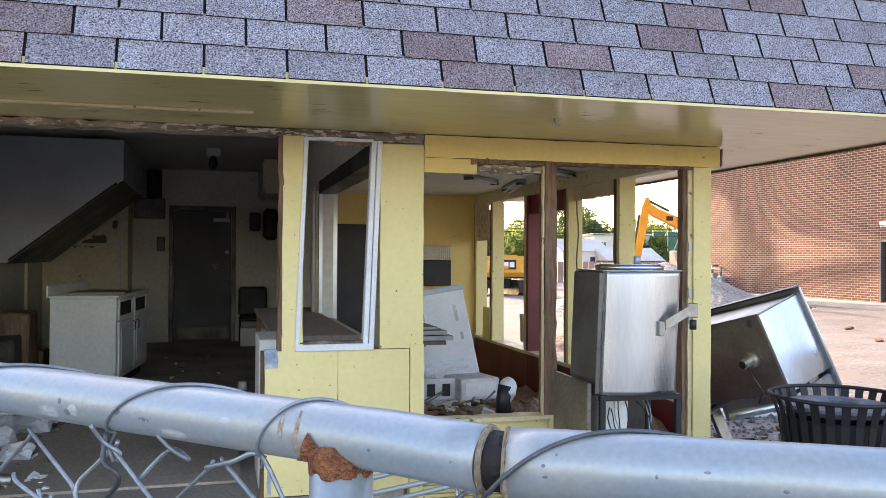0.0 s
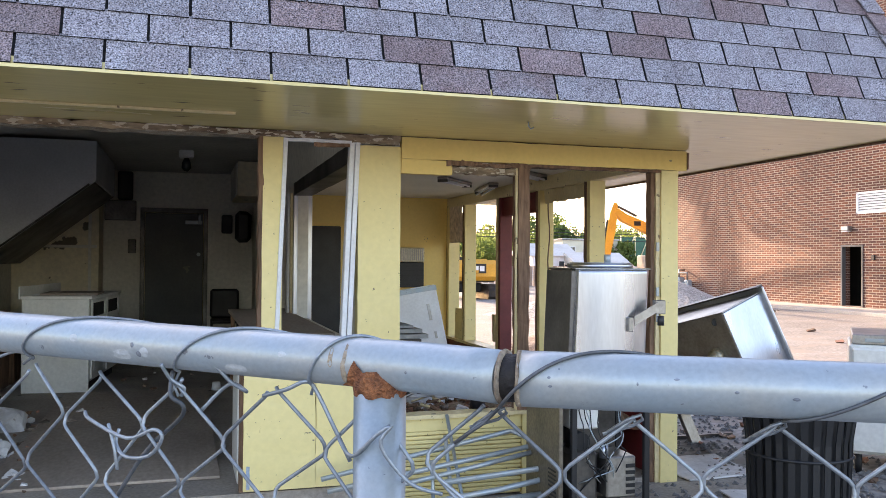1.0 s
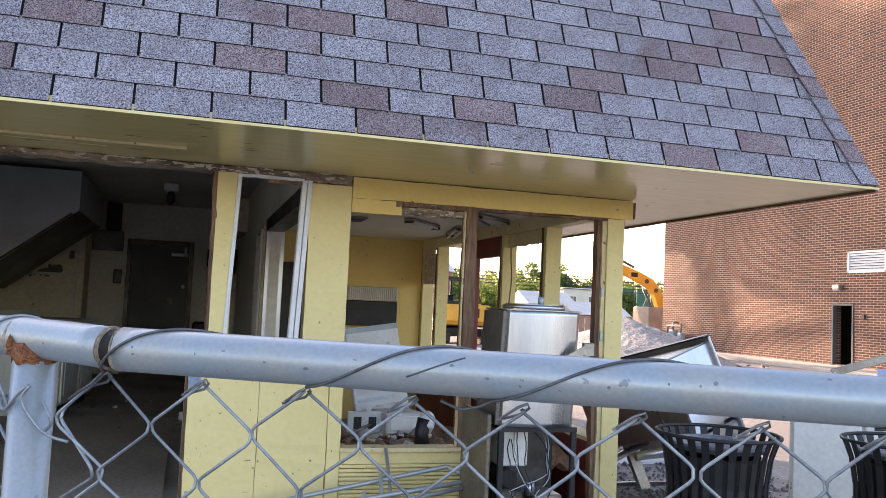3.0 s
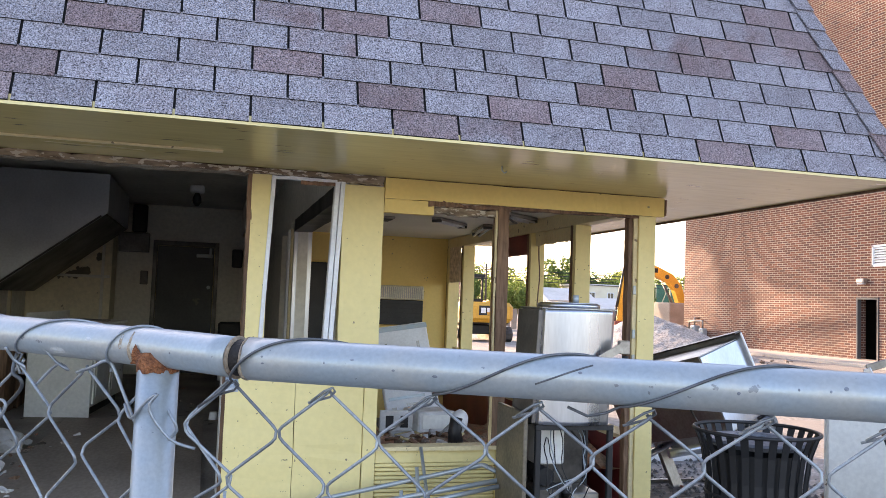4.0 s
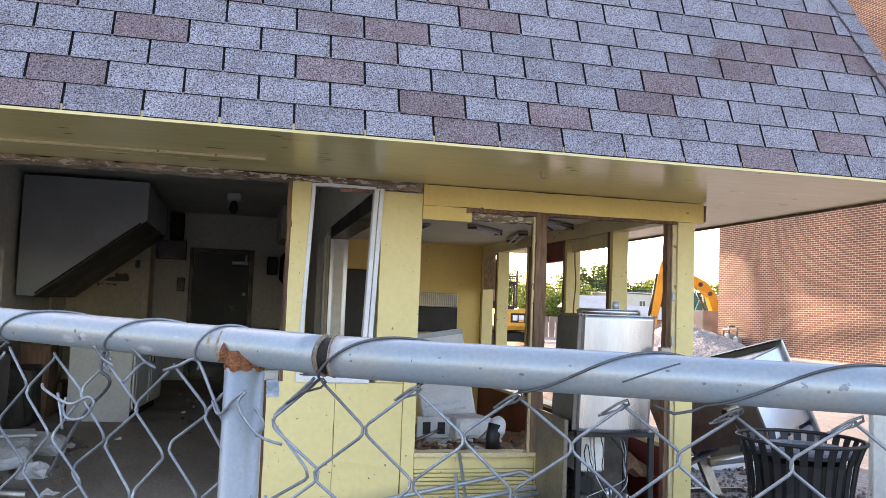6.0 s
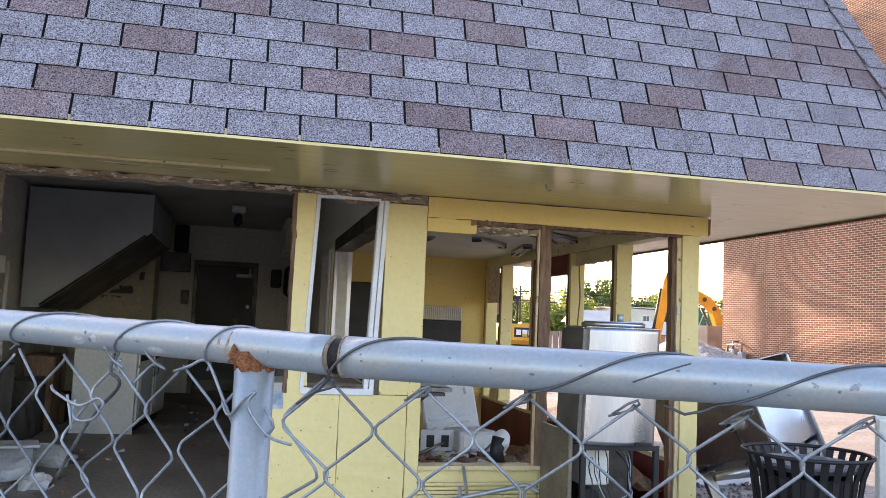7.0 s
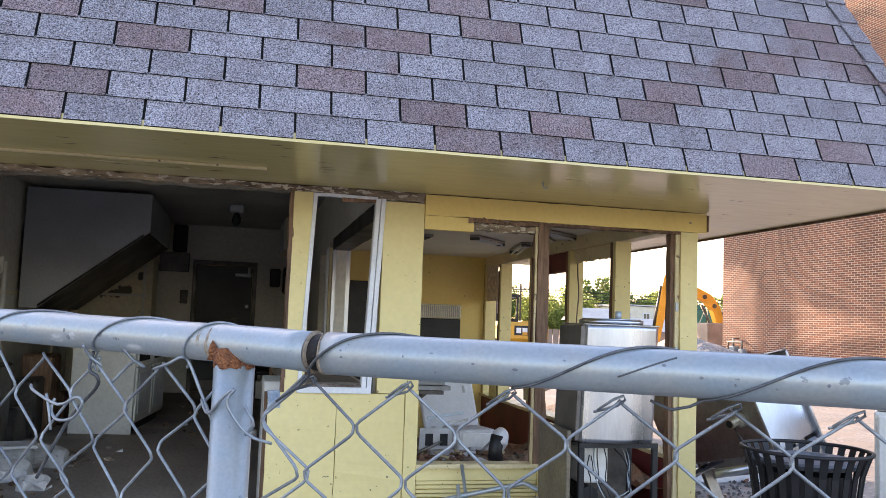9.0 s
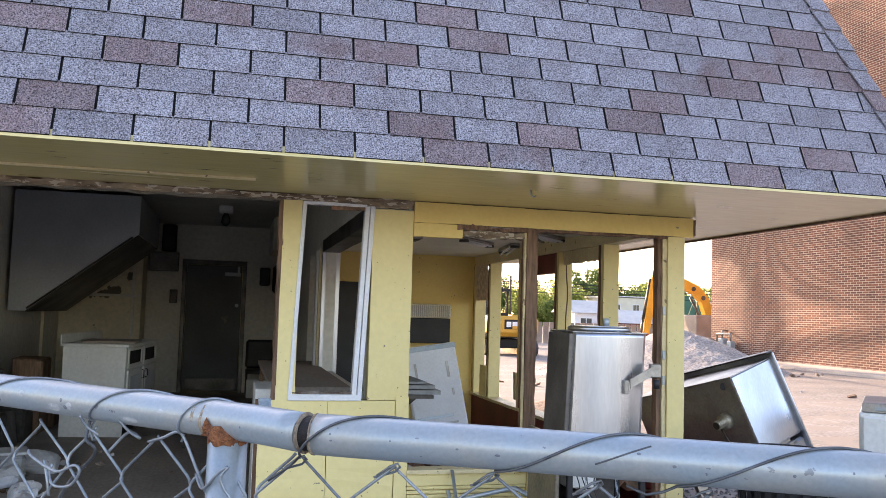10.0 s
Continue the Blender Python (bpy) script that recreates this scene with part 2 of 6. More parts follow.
GREYBOARD = mat("grey_board", (0.36, 0.37, 0.36), (0.27, 0.275, 0.27), 8, 0.7, bump=0.2, fine=40, fine_amount=0.15)
GRASS = mat("weeds", (0.10, 0.14, 0.04), (0.16, 0.17, 0.06), 5, 0.8, bump=0, fine=20, fine_amount=0.3)

# ---- mesh tools ----


def box(bm, x0, x1, y0, y1, z0, z1, bevel=0.0, shear=0.0):
    """Axis box; shear moves its top in x."""
    r = bmesh.ops.create_cube(bm, size=1.0)
    vs = r["verts"]
    for v in vs:
        t = v.co.z + 0.5
        v.co = Vector((x0 + (v.co.x + 0.5) * (x1 - x0) + shear * t, y0 + (v.co.y + 0.5) * (y1 - y0), z0 + t * (z1 - z0)))
    if bevel:
        es = list({e for v in vs for e in v.link_edges})
        bmesh.ops.bevel(bm, geom=es, offset=bevel, segments=1, affect="EDGES", clamp_overlap=True)
    return bm


def boxes(*rows, bevel=0.0):
    bm = bmesh.new()
    for r in rows:
        box(bm, *r, bevel=bevel)
    return bm


def tube(bm, pts, r, seg=8, taper=None, cap=True):
    """A round bar through points; taper gives a factor for each point."""
    pts = [Vector(p) for p in pts]
    rings = []
    up = Vector((0, 0, 1))
    for i, p in enumerate(pts):
        d = (pts[min(i + 1, len(pts) - 1)] - pts[max(i - 1, 0)]).normalized()
        if abs(d.dot(up)) > 0.95:
            up = Vector((1, 0, 0)) if abs(d.x) < 0.9 else Vector((0, 1, 0))
        a = d.cross(up).normalized()
        b = a.cross(d).normalized()
        up = b
        k = r * (taper[i] if taper else 1)
        rings.append([bm.verts.new(p + (a * math.cos(t) + b * math.sin(t)) * k) for t in (2 * math.pi * j / seg for j in range(seg))])
    for q, s in zip(rings, rings[1:]):
        for j in range(seg):
            f = bm.faces.new((q[j], q[(j + 1) % seg], s[(j + 1) % seg], s[j]))
            f.smooth = True
    if cap:
        bm.faces.new(list(reversed(rings[0])))
        bm.faces.new(rings[-1])
    return bm


def tubes(paths, r, seg=8):
    bm = bmesh.new()
    for p in paths:
        tube(bm, p, r, seg)
    return bm


def disc(bm, c, r, h, seg=24, axis="z", r2=None):
    d = {"x": Vector((1, 0, 0)), "y": Vector((0, 1, 0)), "z": Vector((0, 0, 1))}[axis]
    return tube(bm, [Vector(c), Vector(c) + d * h], r, seg, [1, (r2 or r) / r])


def rough(bm, amount=0.01, scale=6.0, cuts=0, seed=0.0):
    """Uneven, worn surface: cut the edges and push the corners about."""
    if cuts:
        bmesh.ops.subdivide_edges(bm, edges=list(bm.edges), cuts=cuts, use_grid_fill=True)
    for v in bm.verts:
        v.co += noise.noise_vector(v.co * scale + Vector((seed, seed * 1.7, 3.1))) * amount
    return bm


def plank(x0, x1, y0, y1, z0, z1, n=20, jag=0.01, seed=1.0, axis="x"):
    """A board cut across its length many times, its edges broken unevenly."""
    bm = bmesh.new()
    rings = []
    for i in range(n + 1):
        t = i / n
        if axis == "x":
            x = x0 + (x1 - x0) * t
            c = [(x, y0, z0), (x, y1, z0), (x, y1, z1), (x, y0, z1)]
        elif axis == "y":
            y = y0 + (y1 - y0) * t
            c = [(x0, y, z0), (x0, y, z1), (x1, y, z1), (x1, y, z0)]
        else:
            z = z0 + (z1 - z0) * t
            c = [(x0, y0, z), (x0, y1, z), (x1, y1, z), (x1, y0, z)]
        ring = []
        for k, p in enumerate(c):
            p = Vector(p)
            ring.append(bm.verts.new(p + noise.noise_vector(p * 9 + Vector((seed, k * 5.3, seed))) * jag + noise.noise_vector(p * 31 + Vector((k, seed, 0))) * jag * 0.6))
        rings.append(ring)
    for a, b in zip(rings, rings[1:]):
        for j in range(4):
            bm.faces.new((a[j], a[(j + 1) % 4], b[(j + 1) % 4], b[j]))
    bm.faces.new(rings[0][::-1])
    bm.faces.new(rings[-1])
    bmesh.ops.recalc_face_normals(bm, faces=bm.faces)
    return bm


def holed(bm, axis, a0, a1, u0, u1, v0, v1, holes):
    """A wall of thickness a0..a1 across axis ('x' or 'y'), with rectangular openings (u0, u1, v0, v1) through it."""
    us = sorted({u0, u1, *(h[0] for h in holes), *(h[1] for h in holes)})
    vs = sorted({v0, v1, *(h[2] for h in holes), *(h[3] for h in holes)})
    for p, q in zip(us, us[1:]):
        for r, s in zip(vs, vs[1:]):
            cu, cv = (p + q) / 2, (r + s) / 2
            if any(h[0] < cu < h[1] and h[2] < cv < h[3] for h in holes):
                continue
            if axis == "x":
                box(bm, a0, a1, p, q, r, s)
            else:
                box(bm, p, q, a0, a1, r, s)
    bmesh.ops.remove_doubles(bm, verts=bm.verts, dist=1e-4)
    return bm


def mesh_of(bm, name, material):
    me = bpy.data.meshes.new(name)
    bmesh.ops.recalc_face_normals(bm, faces=bm.faces)
    bm.to_mesh(me)
    bm.free()
    me.materials.append(material)
    return me


def part(name, bm, material, parent=None, label=""):
    ob = new(name, mesh_of(bm, name, material))
    ob.parent = parent
    return tagged(ob, label) if label else ob


def thing(name, at, label, category, group="", kind="", turn=0.0):
    ob = new(name)
    ob.matrix_basis = pose(*at, 0, 0, turn)
    return tagged(ob, label, category, group, kind)


def one(name, bm, material, label, category, group="", kind=""):
    return tagged(part(name, bm, material), label, category, group, kind)


def setting(name, bm, material, label=""):
    return tagged(part(name, bm, material), label, "", "", "structure")

# ---- ground ----
G, W = -0.12, 4.955
bm = bmesh.new()
for x0, x1, y0, y1, n in ((-14, 34, -4, 60, 60),):
    vs = [[None] * (n + 1) for _ in range(n + 1)]
    for i in range(n + 1):
        for j in range(n + 1):
            p = Vector((x0 + (x1 - x0) * i / n, y0 + (y1 - y0) * j / n, G))
            edge = i in (0, n) or j in (0, n)
            far = p.y > 11 and 5 < p.x < 18
            p.z += 0 if edge else noise.noise(p * 0.5) * (0.05 if far else 0.008)
            vs[i][j] = bm.verts.new(p)
    for i in range(n):
        for j in range(n):
            bm.faces.new((vs[i][j], vs[i + 1][j], vs[i + 1][j + 1], vs[i][j + 1]))
ring = [(-14, -4), (34, -4), (34, 60), (-14, 60)]
outer = [(-900, -900), (900, -900), (900, 900), (-900, 900)]
inner_v = [bm.verts.new((x, y, G)) for x, y in ring]
outer_v = [bm.verts.new((x, y, G)) for x, y in outer]
for k in range(4):
    bm.faces.new((outer_v[k], outer_v[(k + 1) % 4], inner_v[(k + 1) % 4], inner_v[k]))
setting("ground", bm, GROUND, "dusty gravel demolition lot with tracks")
setting("pavement", boxes((18.2, 20.0, 8, 33, G - 0.1, G + 0.10), bevel=0.02), WALKWAY, "pale concrete walk along the brick wall")
setting("pavement", boxes((-3.5, 3.9, 3.3, 4.93, G - 0.2, G + 0.006)), CONC, "dirty concrete apron in front of the building")

# ---- shell of the building ----
setting("floor", boxes((-3.2, 1.0, 4.99, 14.6, -0.3, 0.0)), CONC, "dusty concrete kitchen floor")
setting("floor", boxes((1.0, 3.02, 5.0, 9.9, -0.3, G + 0.03)), CONC, "rubble-strewn dining room floor")
bm = bmesh.new()
holed(bm, "y", 14.0, 14.12, -2.65, 1.05, 0.0, 2.9, [(-0.82, 0.20, 0.0, 2.15)])
setting("wall_back", bm, KGREY, "grimy kitchen back wall")
setting("wall_left", boxes((-2.65, -2.53, 5.08, 14.0, 0.0, 2.9)), KGREY, "stained kitchen side wall")
bm = bmesh.new()
holed(bm, "x", 0.90, 1.0, 5.08, 14.0, 0.0, 2.9, [(5.5, 8.2, 0.78, 2.0), (9.2, 10.1, 0.0, 2.05)])
setting("wall_inner", bm, KGREY, "grey partition with a serving opening")
setting("trim", plank(0.86, 1.03, 5.3, 8.2, 1.97, 2.09, 20, 0.004, 70.0, "y"), DARKSTEEL, "dark beam over the serving opening")
setting("wall_far", boxes((1.0, 3.02, 9.75, 9.87, G, 2.3)), YELLOW, "yellow painted dining room wall")
setting("wall_side", boxes((-2.53, -1.42, 9.6 + 4.3, 14.0, 0.0, 2.75)), KWALL, "stained wall panels behind the hood")
setting("ceiling", boxes((-2.53, 0.90, 5.08, 14.0, 2.72, 2.80)), KCEIL)
setting("ceiling", boxes((1.0, 2.9, 5.08, 9.75, 2.10, 2.14)), DCEIL)
bm = bmesh.new()
# this opening is out of view, added to let more daylight into the kitchen
holed(bm, "y", W, W + 0.12, -6.5, -1.475, G, 2.10, [(-2.45, -1.56, 0.40, 2.06)])
setting("wall_left_outer", bm, PALE, "pale yellow outer wall")

# soffit and its strip, fascia and drip edge
bm = boxes((-7.0, 3.93, 3.66, W - 0.003, 2.10, 2.14), (3.03, 3.93, W - 0.003, 10.6, 2.10, 2.14))
soffit = setting("soffit", bm, SOFFIT, "glossy ochre painted soffit with peeling spots")
setting("trim", plank(-1.6, 0.10, 4.42, 4.45, 2.088, 2.0985, 14, 0.002, 3.0), CREAM, "pale strip under the soffit")
setting("trim", plank(-7.0, 3.94, 3.640, 3.658, 2.094, 2.107, 60, 0.0015, 5.0), SOFFIT, "pale drip edge under the shingles")
setting("trim", plank(3.93, 3.95, 3.66, 10.6, 2.085, 2.12, 30, 0.003, 6.0, "y"), RAWWOOD, "dark edge of the soffit")
bm = bmesh.new()
tube(bm, [(1.62, 4.2, 2.1), (1.62, 4.2, 2.075), (1.635, 4.2, 2.06), (1.65, 4.2, 2.07)], 0.004, 6)
one("ceiling_hook", bm, GALV, "small bent hook hanging from the soffit", "hook")

# front wall, piece by piece
wall = thing("wall_front", (0, 0, 0), "yellow front wall with torn-out windows", "wall", kind="structure")
part("header", plank(-1.75, 1.10, W - 0.02, W + 0.14, 2.062, 2.098, 70, 0.012, 8.0), ROTWOOD, wall, "rotten splintered wooden header")
part("header_beam", boxes((-1.75, 3.0, W + 0.03, W + 0.13, 2.075, 2.75)), RAWWOOD, wall)
part("jamb", plank(-1.47, -1.405, W - 0.01, W + 0.13, G, 2.07, 24, 0.010, 2.0, "z"), ROTWOOD, wall)
part("stud", plank(0.262, 0.287, W + 0.004, W + 0.12, 0.02, 2.065, 30, 0.010, 4.0, "z"), RAWWOOD, wall)
bm = plank(0.283, 0.398, W, W + 0.09, 0.80, 2.064, 20, 0.004, 9.0, "z")
part("panel", bm, PALE, wall)
part("panel", plank(0.19, 0.60, W, W + 0.05, 0.015, 0.835, 14, 0.004, 11.0, "z"), PALE, wall)
part("panel", plank(0.604, 1.022, W, W + 0.05, 0.015, 0.835, 14, 0.004, 12.0, "z"), PALE, wall)
part("panel", plank(0.845, 1.104, W + 0.001, W + 0.09, 0.838, 2.035, 16, 0.003, 13.0, "z"), PALE, wall)
part("panel", boxes((0.17, 1.02, W + 0.055, W + 0.12, G, 0.83)), RAWWOOD, wall)
part("bay_post", plank(1.026, 1.108, W - 0.012, W + 0.10, G, 0.86, 16, 0.003, 14.0, "z"), PALE, wall)
part("bracket", plank(0.80, 1.09, W - 0.014, W + 0.0, 2.045, 2.092, 24, 0.008, 15.0), ROTWOOD, wall, "rusty broken flashing strip")
part("patch", plank(0.188, 0.262, W - 0.008, W + 0.05, 0.745, 0.845, 8, 0.008, 16.0, "z"), BLUEGREY, wall, "blue-grey flaking paint patch")
part("chipped_foot", plank(0.205, 0.225, W - 0.004, W + 0.001, 0.03, 0.16, 8, 0.006, 17.0, "z"), BLUEGREY, wall)
# lintel and torn edge over the wide opening
part("lintel", plank(1.106, 3.085, W - 0.015, W + 0.045, 1.965, 2.094, 50, 0.003, 18.0), YELLOW, wall)
part("lintel_end", plank(3.087, 3.097, W - 0.02, W + 0.05, 1.972, 2.085, 5, 0.004, 19.0, "z"), RAWWOOD, wall)
part("lintel_board", plank(1.107, 1.43, W - 0.006, W + 0.05, 1.875, 1.963, 10, 0.003, 20.0), YELLOW, wall)
part("torn_board", plank(1.39, 1.95, W - 0.012, W + 0.03, 1.935, 1.964, 34, 0.016, 21.0), RAWWOOD, wall, "splintered wooden edge")
part("torn_board", plank(1.43, 1.86, W + 0.01, W + 0.06, 1.890, 1.935, 24, 0.014, 22.0), ROTWOOD, wall)
part("torn_board", plank(1.95, 2.92, W - 0.008, W + 0.05, 1.945, 1.964, 34, 0.006, 23.0), RAWWOOD, wall)
# sill and slatted apron
part("sill", plank(1.106, 1.93, W - 0.03, W + 0.10, 0.385, 0.410, 20, 0.004, 24.0), CREAM, wall)
part("end_post", plank(1.905, 1.985, W - 0.014, W + 0.08, G, 0.388, 10, 0.003, 25.0, "z"), PALE, wall)
part("top_board", boxes((1.112, 1.902, W - 0.002, W + 0.03, 0.306, 0.384), bevel=0.003), PALE, wall)
for i in range(16):
    z = 0.303 - (i + 1) * 0.0258
    part("slat", boxes((1.112, 1.90, W - 0.001, W + 0.03, z + 0.0045, z + 0.0258), bevel=0.004), PALE, wall)
part("backing", boxes((1.11, 1.93, W + 0.032, W + 0.09, G, 0.385)), RAWWOOD, wall)
# posts of the wide opening
part("mid_post", plank(1.856, 1.868, W + 0.0, W + 0.02, 0.41, 1.94, 30, 0.004, 26.0, "z"), CREAM, wall)
part("mid_post", plank(1.870, 1.946, W - 0.012, W + 0.09, 0.39, 1.95, 40, 0.006, 27.0, "z"), RAWWOOD, wall, "raw brown wooden stud")
part("corner_stud", plank(2.832, 2.862, W + 0.02, W + 0.08, G, 1.95, 40, 0.007, 28.0, "z"), RAWWOOD, wall)
part("corner_stud", plank(2.864, 2.893, W + 0.005, W + 0.11, G, 1.96, 40, 0.005, 29.0, "z"), CREAM, wall)
part("corner_post", plank(2.895, 3.022, W - 0.01, W + 0.125, G, 1.962, 30, 0.0025, 30.0, "z"), PALE, wall)
for z in (1.42, 1.12, 0.95):
    part("hinge", boxes((2.862, 2.884, W - 0.006, W + 0.004, z, z + 0.06), bevel=0.002), GALV, wall)

# leaning white window casing
win = thing("window_1", (0, 0, 0), "white window casing leaning with its glass gone", "window", kind="structure")
for name, a in (("frame", (0.355, 0.380, W - 0.012, W + 0.05, 0.836, 2.052)), ("frame", (0.745, 0.775, W - 0.010, W + 0.06, 0.87, 2.052)),
                ("frame", (0.778, 0.806, W - 0.016, W + 0.05, 0.836, 2.052))):
    bm = bmesh.new()
    box(bm, *a, bevel=0.003, shear=0.046)
    part(name, bm, WHITE, win)
part("frame", boxes((0.357, 0.806, W - 0.018, W + 0.05, 0.834, 0.872), bevel=0.003), WHITE, win)
part("frame", plank(0.402, 0.852, W - 0.010, W + 0.04, 2.040, 2.058, 14, 0.004, 33.0), WHITE, win)
part("torn_paper", plank(0.58, 0.79, W - 0.004, W + 0.006, 2.015, 2.04, 14, 0.010, 34.0), RAWWOOD, win)
part("broken_putty", plank(0.38, 0.745, W + 0.0, W + 0.03, 0.873, 0.885, 30, 0.008, 35.0), RUBBLE, win)

# right-hand wall of the dining room, all windows gone
side = thing("wall_windows", (0, 0, 0), "row of glassless windows over a maroon knee wall", "wall", kind="structure")
part("knee_wall", boxes((2.90, 3.02, 5.09, 9.75, G, 0.415)), MAROON, side, "maroon painted knee wall")
part("sill", plank(2.87, 3.05, 5.09, 9.75, 0.417, 0.445, 40, 0.004, 40.0, "y"), CREAM, side)
part("header", boxes((2.90, 3.02, 5.09, 9.75, 1.985, 2.10)), CREAM, side)
for y0, y1 in ((5.98, 6.03), (6.95, 7.00), (9.05, 9.10), (9.66, 9.74)):
    part("post", plank(2.895, 3.028, y0, y1, 0.446, 1.984, 18, 0.003, y0, "z"), PALE, side)
    part("stop", plank(2.893, 2.96, y1 + 0.002, y1 + 0.045, 0.446, 1.984, 18, 0.005, y0 + 2, "z"), RAWWOOD, side)
part("door_post", boxes((2.89, 3.02, 7.93, 7.98, G + 0.03, 1.984), bevel=0.004), MAROON, side, "maroon door post")
part("door_post", plank(2.89, 3.01, 7.984, 8.05, 0.446, 1.984, 18, 0.004, 41.0, "z"), CREAM, side)
part("transom", boxes((2.92, 2.99, 7.05, 7.929, 1.80, 1.984), bevel=0.004), MAROON, side)
part("low_patch", plank(2.88, 2.90, 9.11, 9.35, 0.45, 0.80, 8, 0.008, 42.0, "z"), PALE, side)
part("low_patch", plank(2.88, 2.90, 8.05, 8.12, 0.52, 0.80, 8, 0.006, 43.0, "z"), CREAM, side)
# left-over coverings in the window heads
# opaque paper in a raised colour that stands for daylight coming through it
bm = plank(2.90, 2.91, 9.17, 9.73, 1.56, 1.984, 12, 0.014, 44.0, "z")
one("paper_blind", bm, mat("backlit_brown_paper", (0.62, 0.48, 0.36), (0.72, 0.60, 0.48), 5, 0.8, bump=0.3, fine=20), "torn brown paper blind hanging in a window", "blind")
one("torn_blind", plank(2.94, 2.955, 6.08, 6.94, 1.87, 1.984, 22, 0.014, 45.0, "y"), CREAM, "torn strip of a blind in a window head", "blind")
bm = tubes([[(2.95, 6.88 + 0.02 * math.sin(k * 1.3), 1.95 - 0.1 * k) for k in range(10)]], 0.006, 6)
one("loose_strip", bm, RAWWOOD, "loose dark rubber strip hanging down a window post", "strip")

# ---- roof ----
TH, EXPO, TAB, EX, EY, EZ = radians(70), 0.1388, 0.333, 0.87, 3.65, 2.11
CS, SN = math.cos(TH), math.sin(TH)
ROWS_UP = 13


def slope(x, s, lift=0.0):
    """A point on the steep front slope: s along it, lift out of it."""
    return Vector((x, EY + s * CS - lift * SN, EZ + s * SN + lift * CS))


roof = thing("roof", (0, 0, 0), "steep mansard roof of grey-blue asphalt shingles", "roof", kind="structure")
TOP = ROWS_UP * EXPO
HIPX = 3.925
bm = bmesh.new()
hx = HIPX - TOP * CS
q = [slope(-7.0, 0.004, -0.012), slope(HIPX, 0.004, -0.012), slope(hx, TOP, -0.012), slope(-7.0, TOP, -0.012)]
bm.faces.new([bm.verts.new(p) for p in q])
qs = [(HIPX, EY, EZ), (HIPX, 10.6, EZ), (hx, 10.6, EZ + TOP * SN), (hx, EY + TOP * CS, EZ + TOP * SN)]
bm.faces.new([bm.verts.new(p) for p in qs])
qt = [(-7.0, EY + TOP * CS, EZ + TOP * SN), (hx, EY + TOP * CS, EZ + TOP * SN), (hx, 15.0, EZ + TOP * SN), (-7.0, 15.0, EZ + TOP * SN)]
bm.faces.new([bm.verts.new(p) for p in qt])
part("deck", bm, FELT, roof, "black felt under the shingles")
setting("wall_back_outer", boxes((-7.0, 3.93, 14.9, 15.0, G, 3.8)), PALE, "rear wall of the building")
setting("wall_right_outer", boxes((3.0, 3.1, 9.9, 14.9, G, 3.4)), PALE, "plain rear side wall")

# the brown-red tabs: course and left joint, counted from one joint at the eave
BROWN = {(0, -6), (0, 0), (0, 5), (1, -5.5), (1, -0.5), (1, 1.5), (1, 6.5), (2, -2), (2, 3), (3, -4.5), (3, 3.5), (4, -6), (4, -1),
         (4, 5), (5, -3.5), (5, 0.5), (5, 5.5), (5, 7.5), (6, 0), (6, 7), (7, 6.5), (8, 4), (7, -2.5), (8, -1), (6, -5), (9, 2)}
HALFB = {(4, -2), (4, 4), (5, 4.5), (5, 6.5), (6, 6), (0, 1), (3, -1.5)}
SHINGLEM = mat("mixed_shingle", (0.305, 0.292, 0.325), (0.225, 0.165, 0.172), 5, 0.92, bump=1.0, fine=150, fine_amount=0.95, rand=0.1)


def shingle_mesh(w0, w1, name, hip=None, course=0):
    """One tab: thick at the butt, thin at the head, its side cut to the hip where it meets it."""
    bm = bmesh.new()
    s0, s1 = 0.0, EXPO + 0.012
    nx = 4
    rows = []
    for i in range(nx + 1):
        x = w0 + (w1 - w0) * i / nx
        j = noise.noise(Vector((x * 40, course, 1))) * 0.0015
        rows.append([(x, s0 + j, 0.0), (x, s1, -0.004), (x, s1, 0.0005), (x, s0 + j, 0.009)])
    out = []
    for r in rows:
        ring = []
        for x, s, lift in r:
            if hip is not None:
                x = min(x, hip - s * CS)
            ring.append(bm.verts.new((x, s * CS - lift * SN, s * SN + lift * CS)))
        out.append(ring)
    for a, b in zip(out, out[1:]):
        for k in range(4):
            f = bm.faces.new((a[k], a[(k + 1) % 4], b[(k + 1) % 4], b[k]))
            # black butt edge: bare asphalt, and the shadow line under each course in colour
            f.material_index = 1 if k == 3 else 0
    for ends in (out[0][::-1], out[-1]):
        bm.faces.new(ends).material_index = 1
    me = bpy.data.meshes.new(name)
    bmesh.ops.recalc_face_normals(bm, faces=bm.faces)
    bm.to_mesh(me)
    bm.free()
    return me


